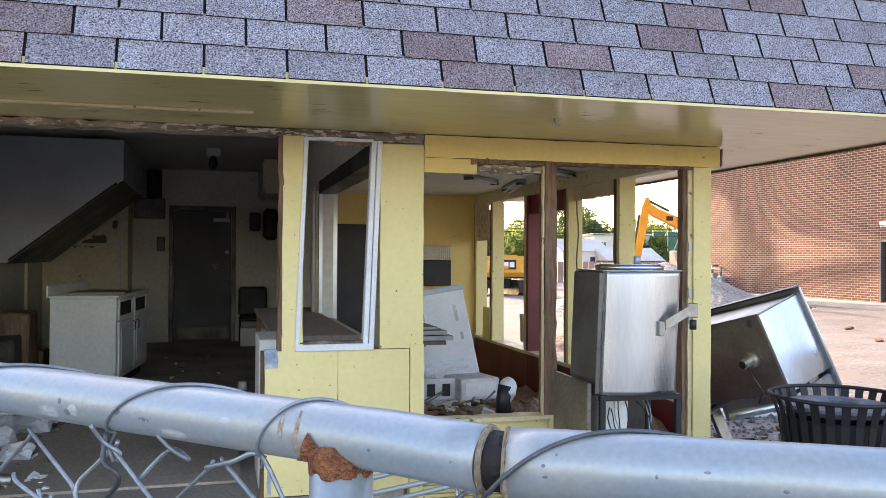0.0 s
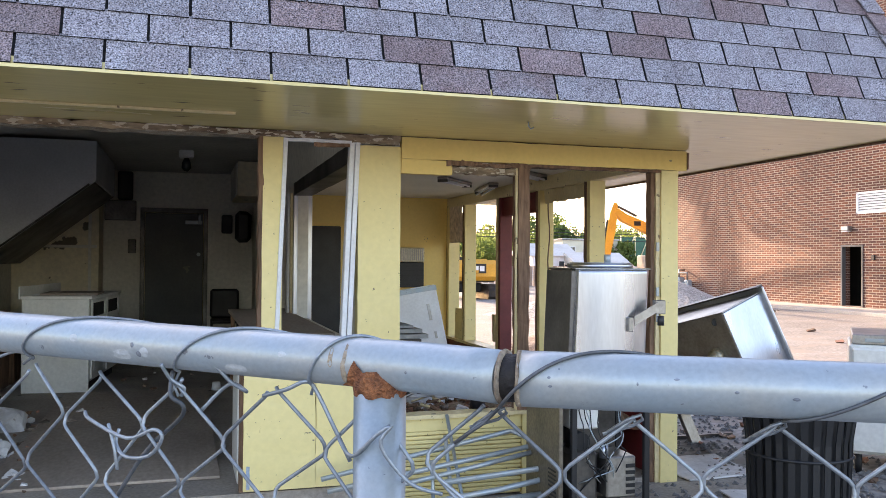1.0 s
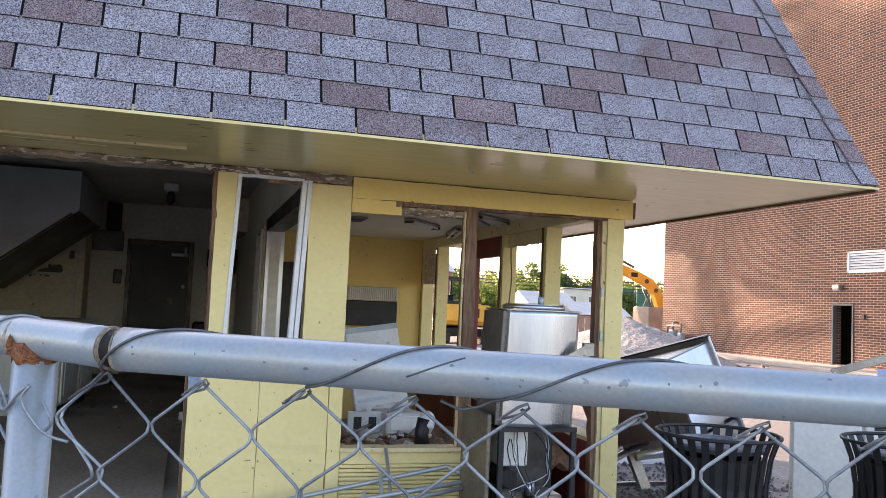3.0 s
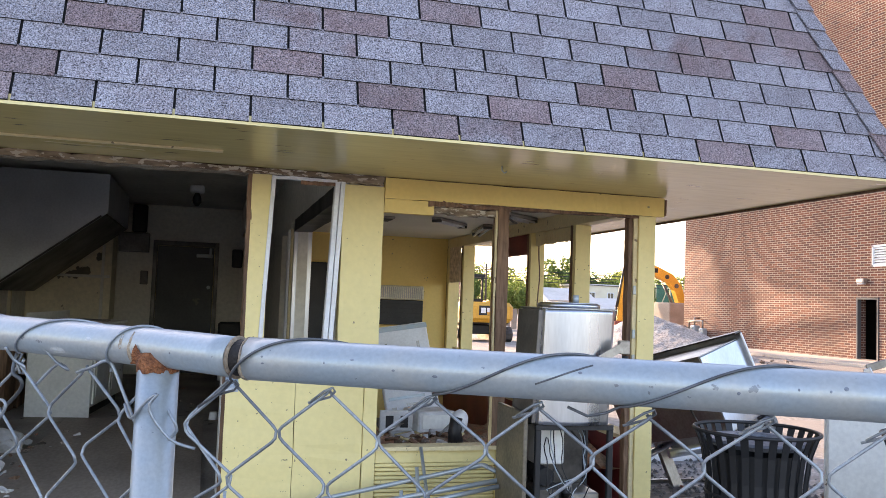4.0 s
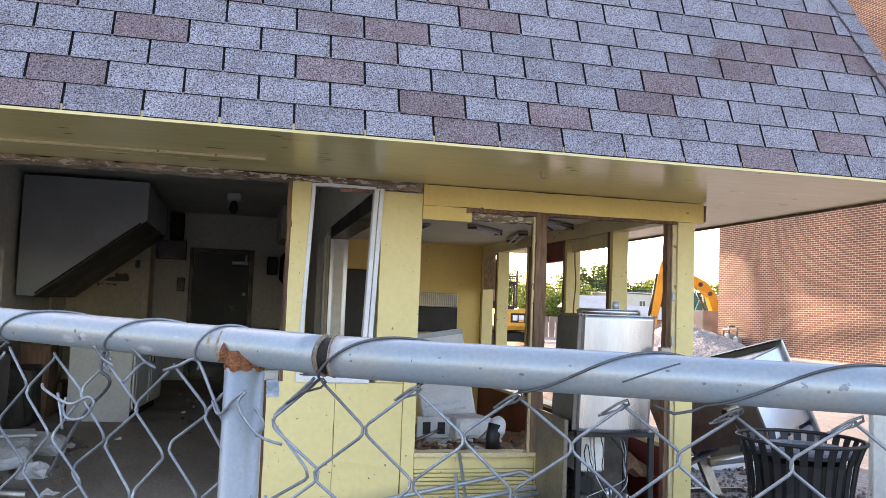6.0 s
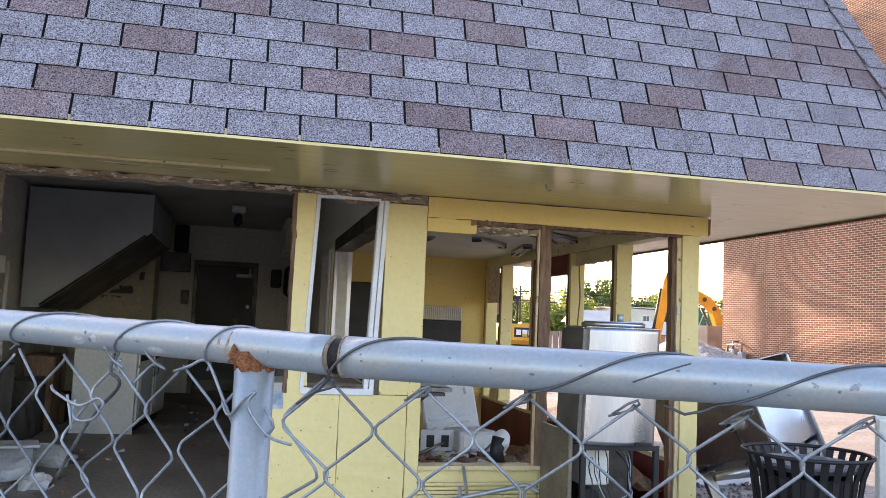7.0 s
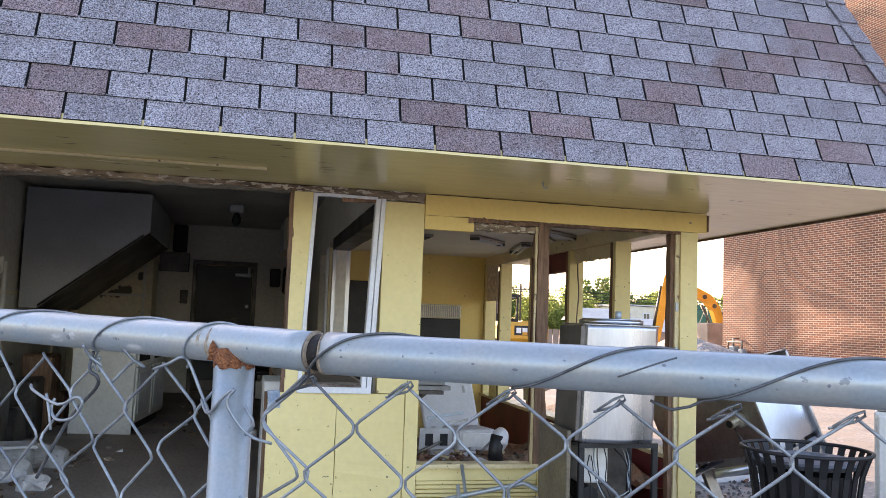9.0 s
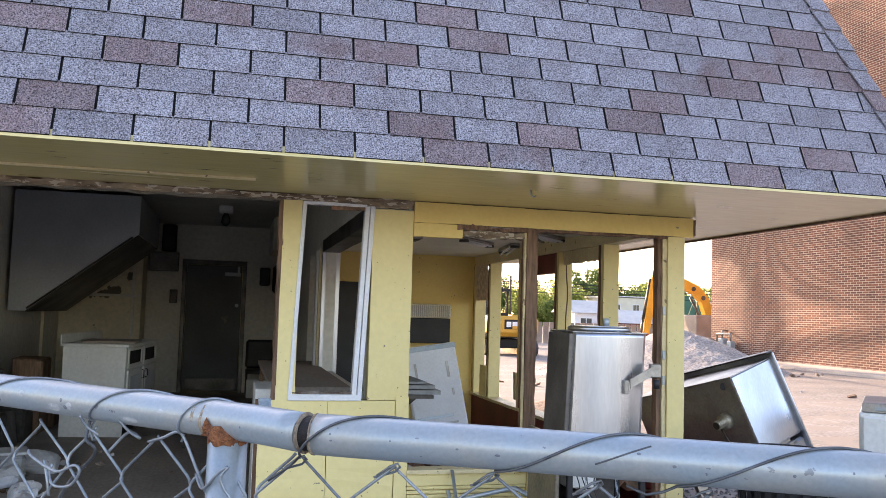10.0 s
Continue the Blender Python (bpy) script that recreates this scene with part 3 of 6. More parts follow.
def shingles():
    gap = 0.0058
    plain = {}
    for key, m in (("a", SHINGLE), ("b", SHINGLEB), ("c", SHINGLEM)):
        plain[key] = shingle_mesh(gap, TAB - gap, "shingle")
        plain[key].materials.append(m)
        plain[key].materials.append(FELT)
    rest = bmesh.new()
    for c in range(ROWS_UP):
        s = c * EXPO
        hip_x = HIPX - s * CS - 0.03
        off = 0.0 if c % 2 == 0 else 0.5
        n = -23
        while True:
            k = n + off
            x = EX + k * TAB
            if x > hip_x - 0.04:
                break
            key = "b" if (c, k) in BROWN else "c" if (c, k) in HALFB else "a"
            if (c, k) not in BROWN and (k < -7 or c > 9) and random.random() < 0.18:
                key = "b"
            n += 1
            if x < -2.6:
                if x > -6.9:
                    me = plain["a"]
                    vs = [rest.verts.new(v.co + slope(x, s)) for v in me.vertices]
                    for p in me.polygons:
                        rest.faces.new([vs[i] for i in p.vertices])
                continue
            if x + TAB > hip_x - EXPO * CS:
                me = shingle_mesh(gap, TAB - gap, "shingle", hip_x - x, c)
                me.materials.append(plain[key].materials[0])
                me.materials.append(FELT)
            else:
                me = plain[key]
            ob = new("shingle", me)
            ob.location = slope(x, s, noise.noise(Vector((k * 3.1, c * 2.7, 0))) * 0.0012)
            ob.rotation_euler = (0, noise.noise(Vector((k * 1.9, c * 5.1, 4))) * 0.006, 0)
            ob.parent = roof
    tagged(part("shingles", rest, SHINGLE, roof, "far run of grey shingles"), kind="stuff")


def hip_caps():
    """Folded tabs that overlap up the hip."""
    d = Vector((-CS, CS, SN))
    step = EXPO * 1.02
    for i in range(int(TOP / step) + 1):
        p = Vector((HIPX, EY, EZ)) + d * (i * step)
        bm = bmesh.new()
        rows = []
        for t, lift in ((0, 0.026), (1.15, 0.014)):
            c = p + d * (step * t)
            row = []
            for sx, sy in ((-0.125, 0.0), (-0.06, 0.0), (0.0, 0.0), (0.0, 0.12)):
                row.append((c + Vector((sx, sy, 0)) + Vector((0.3, -0.9, 0.3)) * lift, c + Vector((sx, sy, 0)) + Vector((0.3, -0.9, 0.3)) * (lift - 0.006)))
            rows.append([[bm.verts.new(u) for u in pair] for pair in row])
        a, b = rows
        for k in range(3):
            bm.faces.new((a[k][0], a[k + 1][0], b[k + 1][0], b[k][0]))
            bm.faces.new((a[k][1], b[k][1], b[k + 1][1], a[k + 1][1]))
            bm.faces.new((a[k][0], a[k][1], a[k + 1][1], a[k + 1][0]))
        bm.faces.new((a[0][0], b[0][0], b[0][1], a[0][1]))
        part("hip_cap", bm, SHINGLEB if i in (1, 4) else SHINGLE, roof)

# ---- fence ----
FC = Vector((0.095, 0.61, 1.26))
FR = Vector((0.89, -0.45, -0.01)).normalized()
FL = Vector((-0.7535, 0.6571, 0.0192)).normalized()


def fence():
    f = thing("chain_link_fence", (FC.x, FC.y, G), "weathered galvanised chain-link fence with a pipe top rail", "fence")
    o = Vector((0, 0, FC.z - G))
    r = 0.0208
    bm = bmesh.new()
    tube(bm, [o + FR * s for s in (0.006, 0.03, 0.3, 0.7, 1.2, 2.2)], r, 32)
    part("top_rail", bm, GALV, f)
    bm = bmesh.new()
    ol, rl = o + Vector((0, 0.010, 0.001)), 0.0202
    tube(bm, [o + FL * 0.005, o + FL * 0.03 + (ol - o) * 0.5] + [ol + FL * s for s in (0.07, 0.14, 0.3, 0.8, 1.6, 3.0)], rl, 32, [1.0, 1.0, 1, 1, 1, 1, 1, 1])
    part("top_rail", bm, GALV, f)
    bm = bmesh.new()
    tube(bm, [o + FL * 0.02, o, o + FR * 0.02], r * 0.86, 24)
    part("sleeve", bm, mat("dark_sleeve", (0.008, 0.006, 0.005), (0.018, 0.012, 0.009), 60, 0.7, bump=0.3, fine=200), f, "dark rusty inner sleeve")
    for d, a, b, k in ((FR, 0.0045, 0.0085, 1.018), (FL, 0.0035, 0.0065, 1.015), (FL, 0.128, 0.134, 0.978)):
        bm = bmesh.new()
        q = ol if a > 0.05 else o
        tube(bm, [q + d * a, q + d * (a + 0.002), q + d * (b - 0.002), q + d * b], r, 32, [k - 0.03, k, k, k - 0.03])
        rough(bm, 0.0008, 90)
        part("weld_ring", bm, BROWNGUNK, f)
    # post with a coped, rusty head
    pp = FL * 0.108 + Vector((0, 0.010, 0.001))
    bm = bmesh.new()
    tube(bm, [(pp.x, pp.y, 0.0), (pp.x, pp.y, 0.9), (pp.x, pp.y, o.z + pp.z - 0.012)], 0.0212, 32)
    part("post", bm, GALV, f)
    bm = bmesh.new()
    n = 40
    rings = []
    for j in range(9):
        ring = []
        for i in range(n):
            a = 2 * math.pi * i / n
            rr = 0.0215 + 0.0012 * math.sin(j / 8 * math.pi)
            x, y = pp.x + rr * math.cos(a), pp.y + rr * math.sin(a)
            top = o.z + pp.z - 0.004 + 0.005 * noise.noise(Vector((a * 2, 1, 0)))
            low = o.z + pp.z - 0.0245 + 0.003 * noise.noise(Vector((math.cos(a) * 3, math.sin(a) * 3, 5)))
            ring.append(bm.verts.new((x, y, low + (top - low) * j / 8)))
        rings.append(ring)
    for a, b in zip(rings, rings[1:]):
        for i in range(n):
            bm.faces.new((a[i], a[(i + 1) % n], b[(i + 1) % n], b[i]))
    rough(bm, 0.0012, 120)
    part("weld", bm, RUST, f, "rusted weld under the rail")
    # rust creeping up the near side of the rail, and a small spot
    for s0, half, high, off in ((0.114, 0.022, 0.80, -0.05),):
        d = FL if s0 > 0 else FR
        bm = bmesh.new()
        c = ol + d * abs(s0)
        side_v = Vector((-d.y, d.x, 0)) * (1 if d is FL else -1)
        side_v = side_v if side_v.y < 0 else -side_v
        vs = []
        for i in range(15):
            a0 = -0.95 + off * 1.2
            row = []
            for j in range(9):
                u = (i / 14 * 2 - 1)
                e = (0.95 * math.exp(-((u - 0.25) / 0.38) ** 2) + 0.30 * (1 - u * u)) * (0.9 + 0.35 * noise.noise(Vector((u * 5, s0 * 9, 2))))
                ang = a0 + max(0.02, e) * high * j / 8 * 1.3
                p = c + d * (u * half) + (side_v * math.cos(ang) + Vector((0, 0, 1)) * math.sin(ang)) * (r * 1.035)
                row.append(bm.verts.new(p))
            vs.append(row)
        for a, b in zip(vs, vs[1:]):
            for j in range(8):
                bm.faces.new((a[j], a[j + 1], b[j + 1], b[j]))
        part("rust_stain", bm, RUST, f)
    # scuffs and dark spots on the near side of the rail
    marks = [(FR, s0, ang, w, h, SCUFF) for s0, ang, w, h in ((0.029, 0.2, 0.0025, 0.08), (0.030, -0.1, 0.003, 0.07), (0.158, -0.05, 0.003, 0.09), (0.197, -0.2, 0.005, 0.10), (0.118, 0.3, 0.004, 0.07), (0.091, 0.1, 0.0015, 0.1),
                                                               (0.327, 0.35, 0.004, 0.1), (0.460, -0.1, 0.003, 0.12), (0.508, 0.2, 0.002, 0.1), (0.533, 0.2, 0.002, 0.1), (0.545, 0.35, 0.004, 0.15))]
    marks += [(FL, s0, ang, w, h, SCUFF) for s0, ang, w, h in ((0.06, 0.1, 0.004, 0.12), (0.075, -0.1, 0.002, 0.1), (0.345, -0.35, 0.006, 0.25), (0.352, 0.05, 0.004, 0.2))]
    marks += [(FL, s0, ang, w, h, BLOOM) for s0, ang, w, h in ((0.365, -0.45, 0.022, 0.45), (0.338, -0.25, 0.010, 0.40), (0.240, -0.62, 0.026, 0.35), (0.425, 0.15, 0.010, 0.30), (0.19, 0.2, 0.008, 0.2))]
    marks += [(FL, 0.040, 0.45, 0.006, 0.22, RUST), (FL, 0.130, 0.35, 0.004, 0.55, BROWNGUNK), (FL, 0.143, 0.25, 0.005, 0.70, BROWNGUNK)]
    for d, s0, ang, w, h, m in marks:
        bm = bmesh.new()
        c = (ol if d is FL else o) + d * s0
        out = Vector((d.y, -d.x, 0))
        out = out if out.y < 0 else -out
        rr = (rl if d is FL else r) * 1.004
        ring = [bm.verts.new(c + d * (w * 0.5 * math.cos(t) * (1 + 0.4 * noise.noise(Vector((t, s0 * 40, 1))))) + (out * math.cos(ang + h * 0.6 * math.sin(t)) + Vector((0, 0, 1)) * math.sin(ang + h * 0.6 * math.sin(t))) * rr) for t in [2 * math.pi * i / 14 for i in range(14)]]
        mid = bm.verts.new(c + (out * math.cos(ang) + Vector((0, 0, 1)) * math.sin(ang)) * (rr + 0.0003))
        for a, b in zip(ring, ring[1:] + ring[:1]):
            bm.faces.new((mid, a, b))
        part("stain" if m is not SCUFF else "scuff", bm, m, f)
    # woven wires, each one a zigzag strand hooked into its neighbours

    def strand(d, s0, s1, ztop, zlow, per, first, bend, seed):
        pts = []
        z, k = ztop, first
        back = Vector((d.y, -d.x, 0))
        back = back if back.y > 0 else -back
        level = 0
        while z > zlow:
            s = s0 if k % 2 == 0 else s1
            mid = (s0 + s1) / 2
            for dz, ss, lift in ((0.0075, s + (mid - s) * 0.16, 0.0016), (0.0035, s + (mid - s) * 0.03, 0.0012), (-0.0035, s + (mid - s) * 0.03, -0.0012), (-0.0075, s + (mid - s) * 0.16, -0.0016)):
                if level == 0 and dz > 0:
                    continue
                p = Vector((d.x * ss, d.y * ss, z + dz + d.z * ss)) + back * (0.006 + lift * (1 if k % 2 else -1))
                w = noise.noise_vector(Vector((ss * 9 + seed, z * 11, seed))) * bend
                pts.append(p + d * w.x + Vector((0, 0, w.z * 0.6)) + back * w.y * 0.5)
            z -= per / 2
            k += 1
            level += 1
        return pts

    zt = FC.z - G - 0.0235
    half = 0.0496
    for i in range(-1, 34):
        a = -0.0095 + i * half
        bm = bmesh.new()
        tube(bm, strand(FR, a, a + half, zt, 0.04, 0.0965, i % 2, 0.007, i * 1.37), 0.0016, 7)
        part("wire", bm, GWIRE, f)
        if i % 2 == 0 and i >= 0:
            # twisted end over each top knuckle
            bm = bmesh.new()
            k = o + FR * a + Vector((0.0, 0.004, -0.0235))
            t = [k + FR * u + Vector((0, v, w)) for u, v, w in ((-0.016, 0.002, -0.014), (-0.004, -0.004, -0.003), (0.004, -0.006, 0.001), (0.007, -0.002, -0.003), (0.003, 0.004, -0.009), (-0.019, 0.003, -0.016))]
            tube(bm, t, 0.0013, 7)
            part("wire_end", bm, GWIRE, f)
    hl = 0.0480
    for i in range(0, 34):
        a = 0.027 + i * hl
        bm = bmesh.new()
        tube(bm, strand(FL, a, a + hl, zt - (0.006 if i % 3 else 0.0), 0.04, 0.0965, i % 2, 0.014, 50 + i * 2.1), 0.0017, 7)
        part("wire", bm, GWIRE, f)
    # torn weave beside the post: loose ends, a pulled loop and a bent stray wire

    def bent(rows, rad, material, nm="loose_wire", lab=""):
        out = Vector((-FL.y, FL.x, 0)) * -1
        out = out if out.y < 0 else -out
        pts = [ol + FL * a_ + Vector((0, 0, b_)) + out * c_ for a_, b_, c_ in rows]
        fine = [pts[0]]
        for k in range(len(pts) - 1):
            p0, p1, p2, p3 = pts[max(k - 1, 0)], pts[k], pts[k + 1], pts[min(k + 2, len(pts) - 1)]
            for t in (0.25, 0.5, 0.75, 1.0):
                fine.append(0.5 * ((2 * p1) + (p2 - p0) * t + (2 * p0 - 5 * p1 + 4 * p2 - p3) * t * t + (3 * p1 - p0 - 3 * p2 + p3) * t ** 3))
        part(nm, tube(bmesh.new(), fine, rad, 7), material, f, lab)

    bent([(0.43, -0.070, 0), (0.419, -0.076, 0.004), (0.371, -0.088, 0.006), (0.337, -0.076, 0.008), (0.327, -0.083, 0.008), (0.344, -0.101, 0.006), (0.374, -0.106, 0.004), (0.39, -0.096, 0.0), (0.39, -0.083, -0.004)], 0.0018, GWIRE)
    bent([(0.319, -0.022, 0.004), (0.314, -0.042, 0.012), (0.302, -0.050, 0.010), (0.308, -0.063, 0.006), (0.350, -0.096, 0.0), (0.385, -0.137, -0.004), (0.415, -0.181, -0.006)], 0.0021, TIEWIRE, lab="dark bent stray wire")
    bent([(0.398, -0.078, 0.002), (0.388, -0.100, 0.004), (0.386, -0.120, 0.002)], 0.0017, GWIRE)
    bent([(0.318, -0.014, 0.020), (0.316, -0.028, 0.010), (0.306, -0.036, 0.004), (0.312, -0.044, 0.0)], 0.0018, GWIRE)
    bent([(0.262, -0.012, 0.014), (0.252, -0.026, 0.006), (0.240, -0.034, 0.0), (0.262, -0.030, -0.004), (0.290, -0.056, 0.0)], 0.0018, GWIRE)
    bent([(0.215, -0.034, 0.010), (0.190, -0.026, 0.012), (0.172, -0.018, 0.012), (0.166, -0.024, 0.006), (0.150, -0.052, 0.004), (0.135, -0.082, 0.0)], 0.0018, GWIRE)
    bent([(0.140, -0.060, 0.012), (0.122, -0.072, 0.020), (0.098, -0.052, 0.024), (0.086, -0.044, 0.022), (0.094, -0.060, 0.024), (0.074, -0.088, 0.014), (0.050, -0.096, 0.004)], 0.0016, GWIRE)
    bent([(0.500, -0.024, 0.0), (0.520, -0.018, 0.004), (0.560, -0.030, 0.008), (0.585, -0.020, 0.002)], 0.0017, GWIRE)
    # tie wires: up the near side, then a long glide over the top
    for d, s0, s1, e_, tail in ((FR, -0.008, 0.112, 2.0, ((-0.012, -0.034), (-0.034, -0.050))), (FR, 0.192, 0.350, 1.1, ()), (FR, 0.362, 0.535, 1.2, ((-0.012, -0.028), (-0.028, -0.032), (-0.046, -0.025))), (FR, 0.671, 0.82, 1.1, ()),
                                (FL, 0.169, 0.112, 1.7, ((0.002, -0.030),)), (FL, 0.312, 0.200, 1.9, ((0.006, -0.034), (0.0, -0.044))), (FL, 0.498, 0.350, 2.5, ((0.012, -0.030),)), (FL, 0.66, 0.56, 2.0, ()), (FL, 0.86, 0.75, 2.0, ())):
        side_v = Vector((d.y, -d.x, 0))
        side_v = side_v if side_v.y < 0 else -side_v
        c0, rad = (o, r) if d is FR else (ol, rl)
        pts = []
        for i in range(25):
            t = i / 24
            a = -1.45 + t * 3.7
            c = c0 + d * (s0 + (s1 - s0) * t ** e_)
            pts.append(c + (side_v * math.cos(a) + Vector((0, 0, 1)) * math.sin(a)) * (rad * 1.01 + 0.0012))
        for ds, dz in tail:
            pts.insert(0, c0 + d * (s0 + ds) + Vector((0, 0, dz)) + side_v * 0.004)
        part("tie_wire", tube(bmesh.new(), pts, 0.0014, 7), TIEWIRE if d is FR else GWIRE, f)
    # long dark scrape beside a tie
    side_v = Vector((FR.y, -FR.x, 0))
    pts = [o + FR * (0.288 + 0.05 * t) + (side_v * math.cos(-0.25 + 1.0 * t) + Vector((0, 0, 1)) * math.sin(-0.25 + 1.0 * t)) * (r * 0.9955) for t in [k / 10 for k in range(11)]]
    part("scrape", tube(bmesh.new(), pts, 0.0009, 6), TIEWIRE, f)


fence()

# ---- brick building ----


def brick_building():
    b = thing("brick_building", (20.0, 20.0, G), "tall red brick building with dark doorways", "building")
    d1, d2 = (1.10, 2.02, 0.12, 2.06), (-1.80, -0.78, 0.12, 2.02)
    wins = [(-3.1, -1.10, 5.26, 6.98), (-3.1, -1.10, 8.83, 10.60)]
    vent_h = (-0.17, 1.37, 3.02, 3.70)
    bm = bmesh.new()
    holed(bm, "x", 0.0, 0.35, -9.0, 12.1, 0.0, 15.0, [d1, d2, *wins, vent_h])
    part("wall", bm, BRICK, b)
    part("wall", boxes((0.35, 14, 11.75, 12.1, 0.0, 15.0)), BRICK, b)
    part("wall", boxes((0.35, 14, -9.0, -8.65, 0.0, 15.0)), BRICK, b)
    part("roof", boxes((-0.15, 14, -9.1, 12.2, 15.0, 15.2)), STONE, b)
    part("core", boxes((1.2, 13.6, -8.6, 11.7, 0.0, 14.9)), HOLLOW, b, "dark unlit rooms")
    for y0, y1, z0, z1 in (d1, d2):
        fr = part("door_frame", boxes((-0.03, 0.12, y0, y0 + 0.06, z0, z1), (-0.03, 0.12, y1 - 0.06, y1, z0, z1), (-0.03, 0.12, y0 + 0.06, y1 - 0.06, z1 - 0.06, z1)), DARKDOOR, b, "dark steel door frame")
        bm = boxes((0.0, 0.85, 0.0, 0.045, 0.0, z1 - z0 - 0.08))
        dr = part("door", bm, DARKDOOR, b, "grey steel door standing ajar")
        dr.location = (0.12, y0 + 0.08, z0)
        dr.rotation_euler = (0, 0, radians(38 if y0 > 0 else 8))
        part("handle", boxes((0.70, 0.80, -0.05, -0.002, 0.90, 1.10), bevel=0.01), GALV, dr)
    for y0, y1, z0, z1 in wins:
        w = part("window", boxes((0.06, 0.14, y0, y0 + 0.07, z0, z1), (0.06, 0.14, y1 - 0.07, y1, z0, z1), (0.06, 0.14, y0, y1, z0, z0 + 0.07), (0.06, 0.14, y0, y1, z1 - 0.07, z1)), BLACK, b, "black steel window frame")
        part("mullion", boxes((0.05, 0.13, y1 - 0.75, y1 - 0.69, z0, z1), (0.05, 0.13, y0 + 0.62, y0 + 0.68, z0, z1)), APPL if z0 > 8 else BLACK, w)
        part("rail", boxes((0.055, 0.125, y0, y1, z0 + 0.78, z0 + 0.83)), APPL if z0 > 8 else BLACK, w)
        part("pane", boxes((0.09, 0.10, y0 + 0.06, y1 - 0.06, z0 + 0.06, z1 - 0.06)), GLASS, w)
        if z0 > 8:
            part("open_sash", boxes((0.04, 0.048, y0 + 0.08, y1 - 0.08, z0 + 0.12, z0 + 0.77)), HOLLOW, w, "dark open lower sash")
        part("sill", boxes((-0.07, 0.12, y0 - 0.12, y1 + 0.12, z0 - 0.11, z0)), STONE, b)
        part("lintel", boxes((-0.03, 0.12, y0 - 0.12, y1 + 0.12, z1, z1 + 0.10)), STONE, b)
    y0, y1, z0, z1 = vent_h
    v = part("vent", boxes((-0.03, 0.03, y0, y0 + 0.06, z0, z1), (-0.03, 0.03, y1 - 0.06, y1, z0, z1), (-0.03, 0.03, y0, y1, z0, z0 + 0.06), (-0.03, 0.03, y0, y1, z1 - 0.06, z1)), WHITE, b, "white louvred wall vent")
    part("backing", boxes((0.2, 0.22, y0, y1, z0, z1)), HOLLOW, v)
    for i in range(7):
        z = z0 + 0.06 + i * 0.08
        bm = bmesh.new()
        vs = [bm.verts.new(p) for p in ((-0.02, y0 + 0.06, z), (-0.02, y1 - 0.06, z), (0.04, y1 - 0.06, z + 0.06), (0.04, y0 + 0.06, z + 0.06), (-0.02, y0 + 0.06, z + 0.008), (-0.02, y1 - 0.06, z + 0.008), (0.04, y1 - 0.06, z + 0.068), (0.04, y0 + 0.06, z + 0.068))]
        for q in ((0, 1, 2, 3), (4, 5, 6, 7), (0, 1, 5, 4), (3, 2, 6, 7)):
            bm.faces.new([vs[k] for k in q])
        part("slat", bm, WHITE, v)
    for y in (1.70, -1.15):
        l = part("wall_lamp", boxes((-0.20, -0.0, y - 0.16, y + 0.16, 2.50, 2.66), bevel=0.03), DULLSTEEL, b, "small wall lamp over a door")
        part("lens", boxes((-0.19, -0.04, y - 0.13, y + 0.13, 2.47, 2.498), bevel=0.01), WHITE, l)
    part("switch_box", boxes((-0.06, 0.0, 0.62, 0.74, 1.58, 1.74), bevel=0.01), BLACK, b)
    g = part("gas_meter", boxes((-0.45, -0.12, 10.6, 10.95, 0.45, 0.85), bevel=0.05), GALV, b, "grey gas meter with pipes")
    part("gas_meter", boxes((-0.42, -0.15, 10.05, 10.35, 0.40, 0.75), bevel=0.05), GALV, b)
    part("pipe", tubes([[(-0.3, 11.2, 0.0), (-0.3, 11.2, 1.0), (-0.3, 10.2, 1.05), (-0.3, 10.2, 0.75)], [(-0.3, 10.8, 0.85), (-0.3, 10.8, 1.15), (-0.05, 10.8, 1.15)], [(-0.3, 10.2, 0.4), (-0.3, 10.2, 0.0)]], 0.04, 8), DULLSTEEL, g)


brick_building()

# ---- kitchen ----


def back_door():
    d = thing("door_1", (-0.31, 13.98, 0.0), "dark grey metal door with a kick plate, shut", "door", kind="structure")
    part("leaf", boxes((-0.44, 0.44, 0.03, 0.075, 0.03, 2.07), bevel=0.004), DARKDOOR, d)
    part("frame", boxes((-0.51, -0.445, -0.02, 0.10, 0.0, 2.15), (0.445, 0.51, -0.02, 0.10, 0.0, 2.15), (-0.445, 0.445, -0.02, 0.10, 2.075, 2.15), bevel=0.004), DARKSTEEL, d)
    part("kick_plate", boxes((-0.40, 0.40, 0.018, 0.028, 0.05, 0.22), bevel=0.003), DARKSTEEL, d)
    part("door_closer", boxes((0.16, 0.42, -0.03, 0.025, 1.90, 1.96), (0.36, 0.40, -0.04, 0.02, 1.90, 2.06), bevel=0.01), GALV, d)
    bm = bmesh.new()
    disc(bm, (0.37, -0.03, 1.42), 0.03, 0.05, 12, "y")
    part("knob", bm, GALV, d)


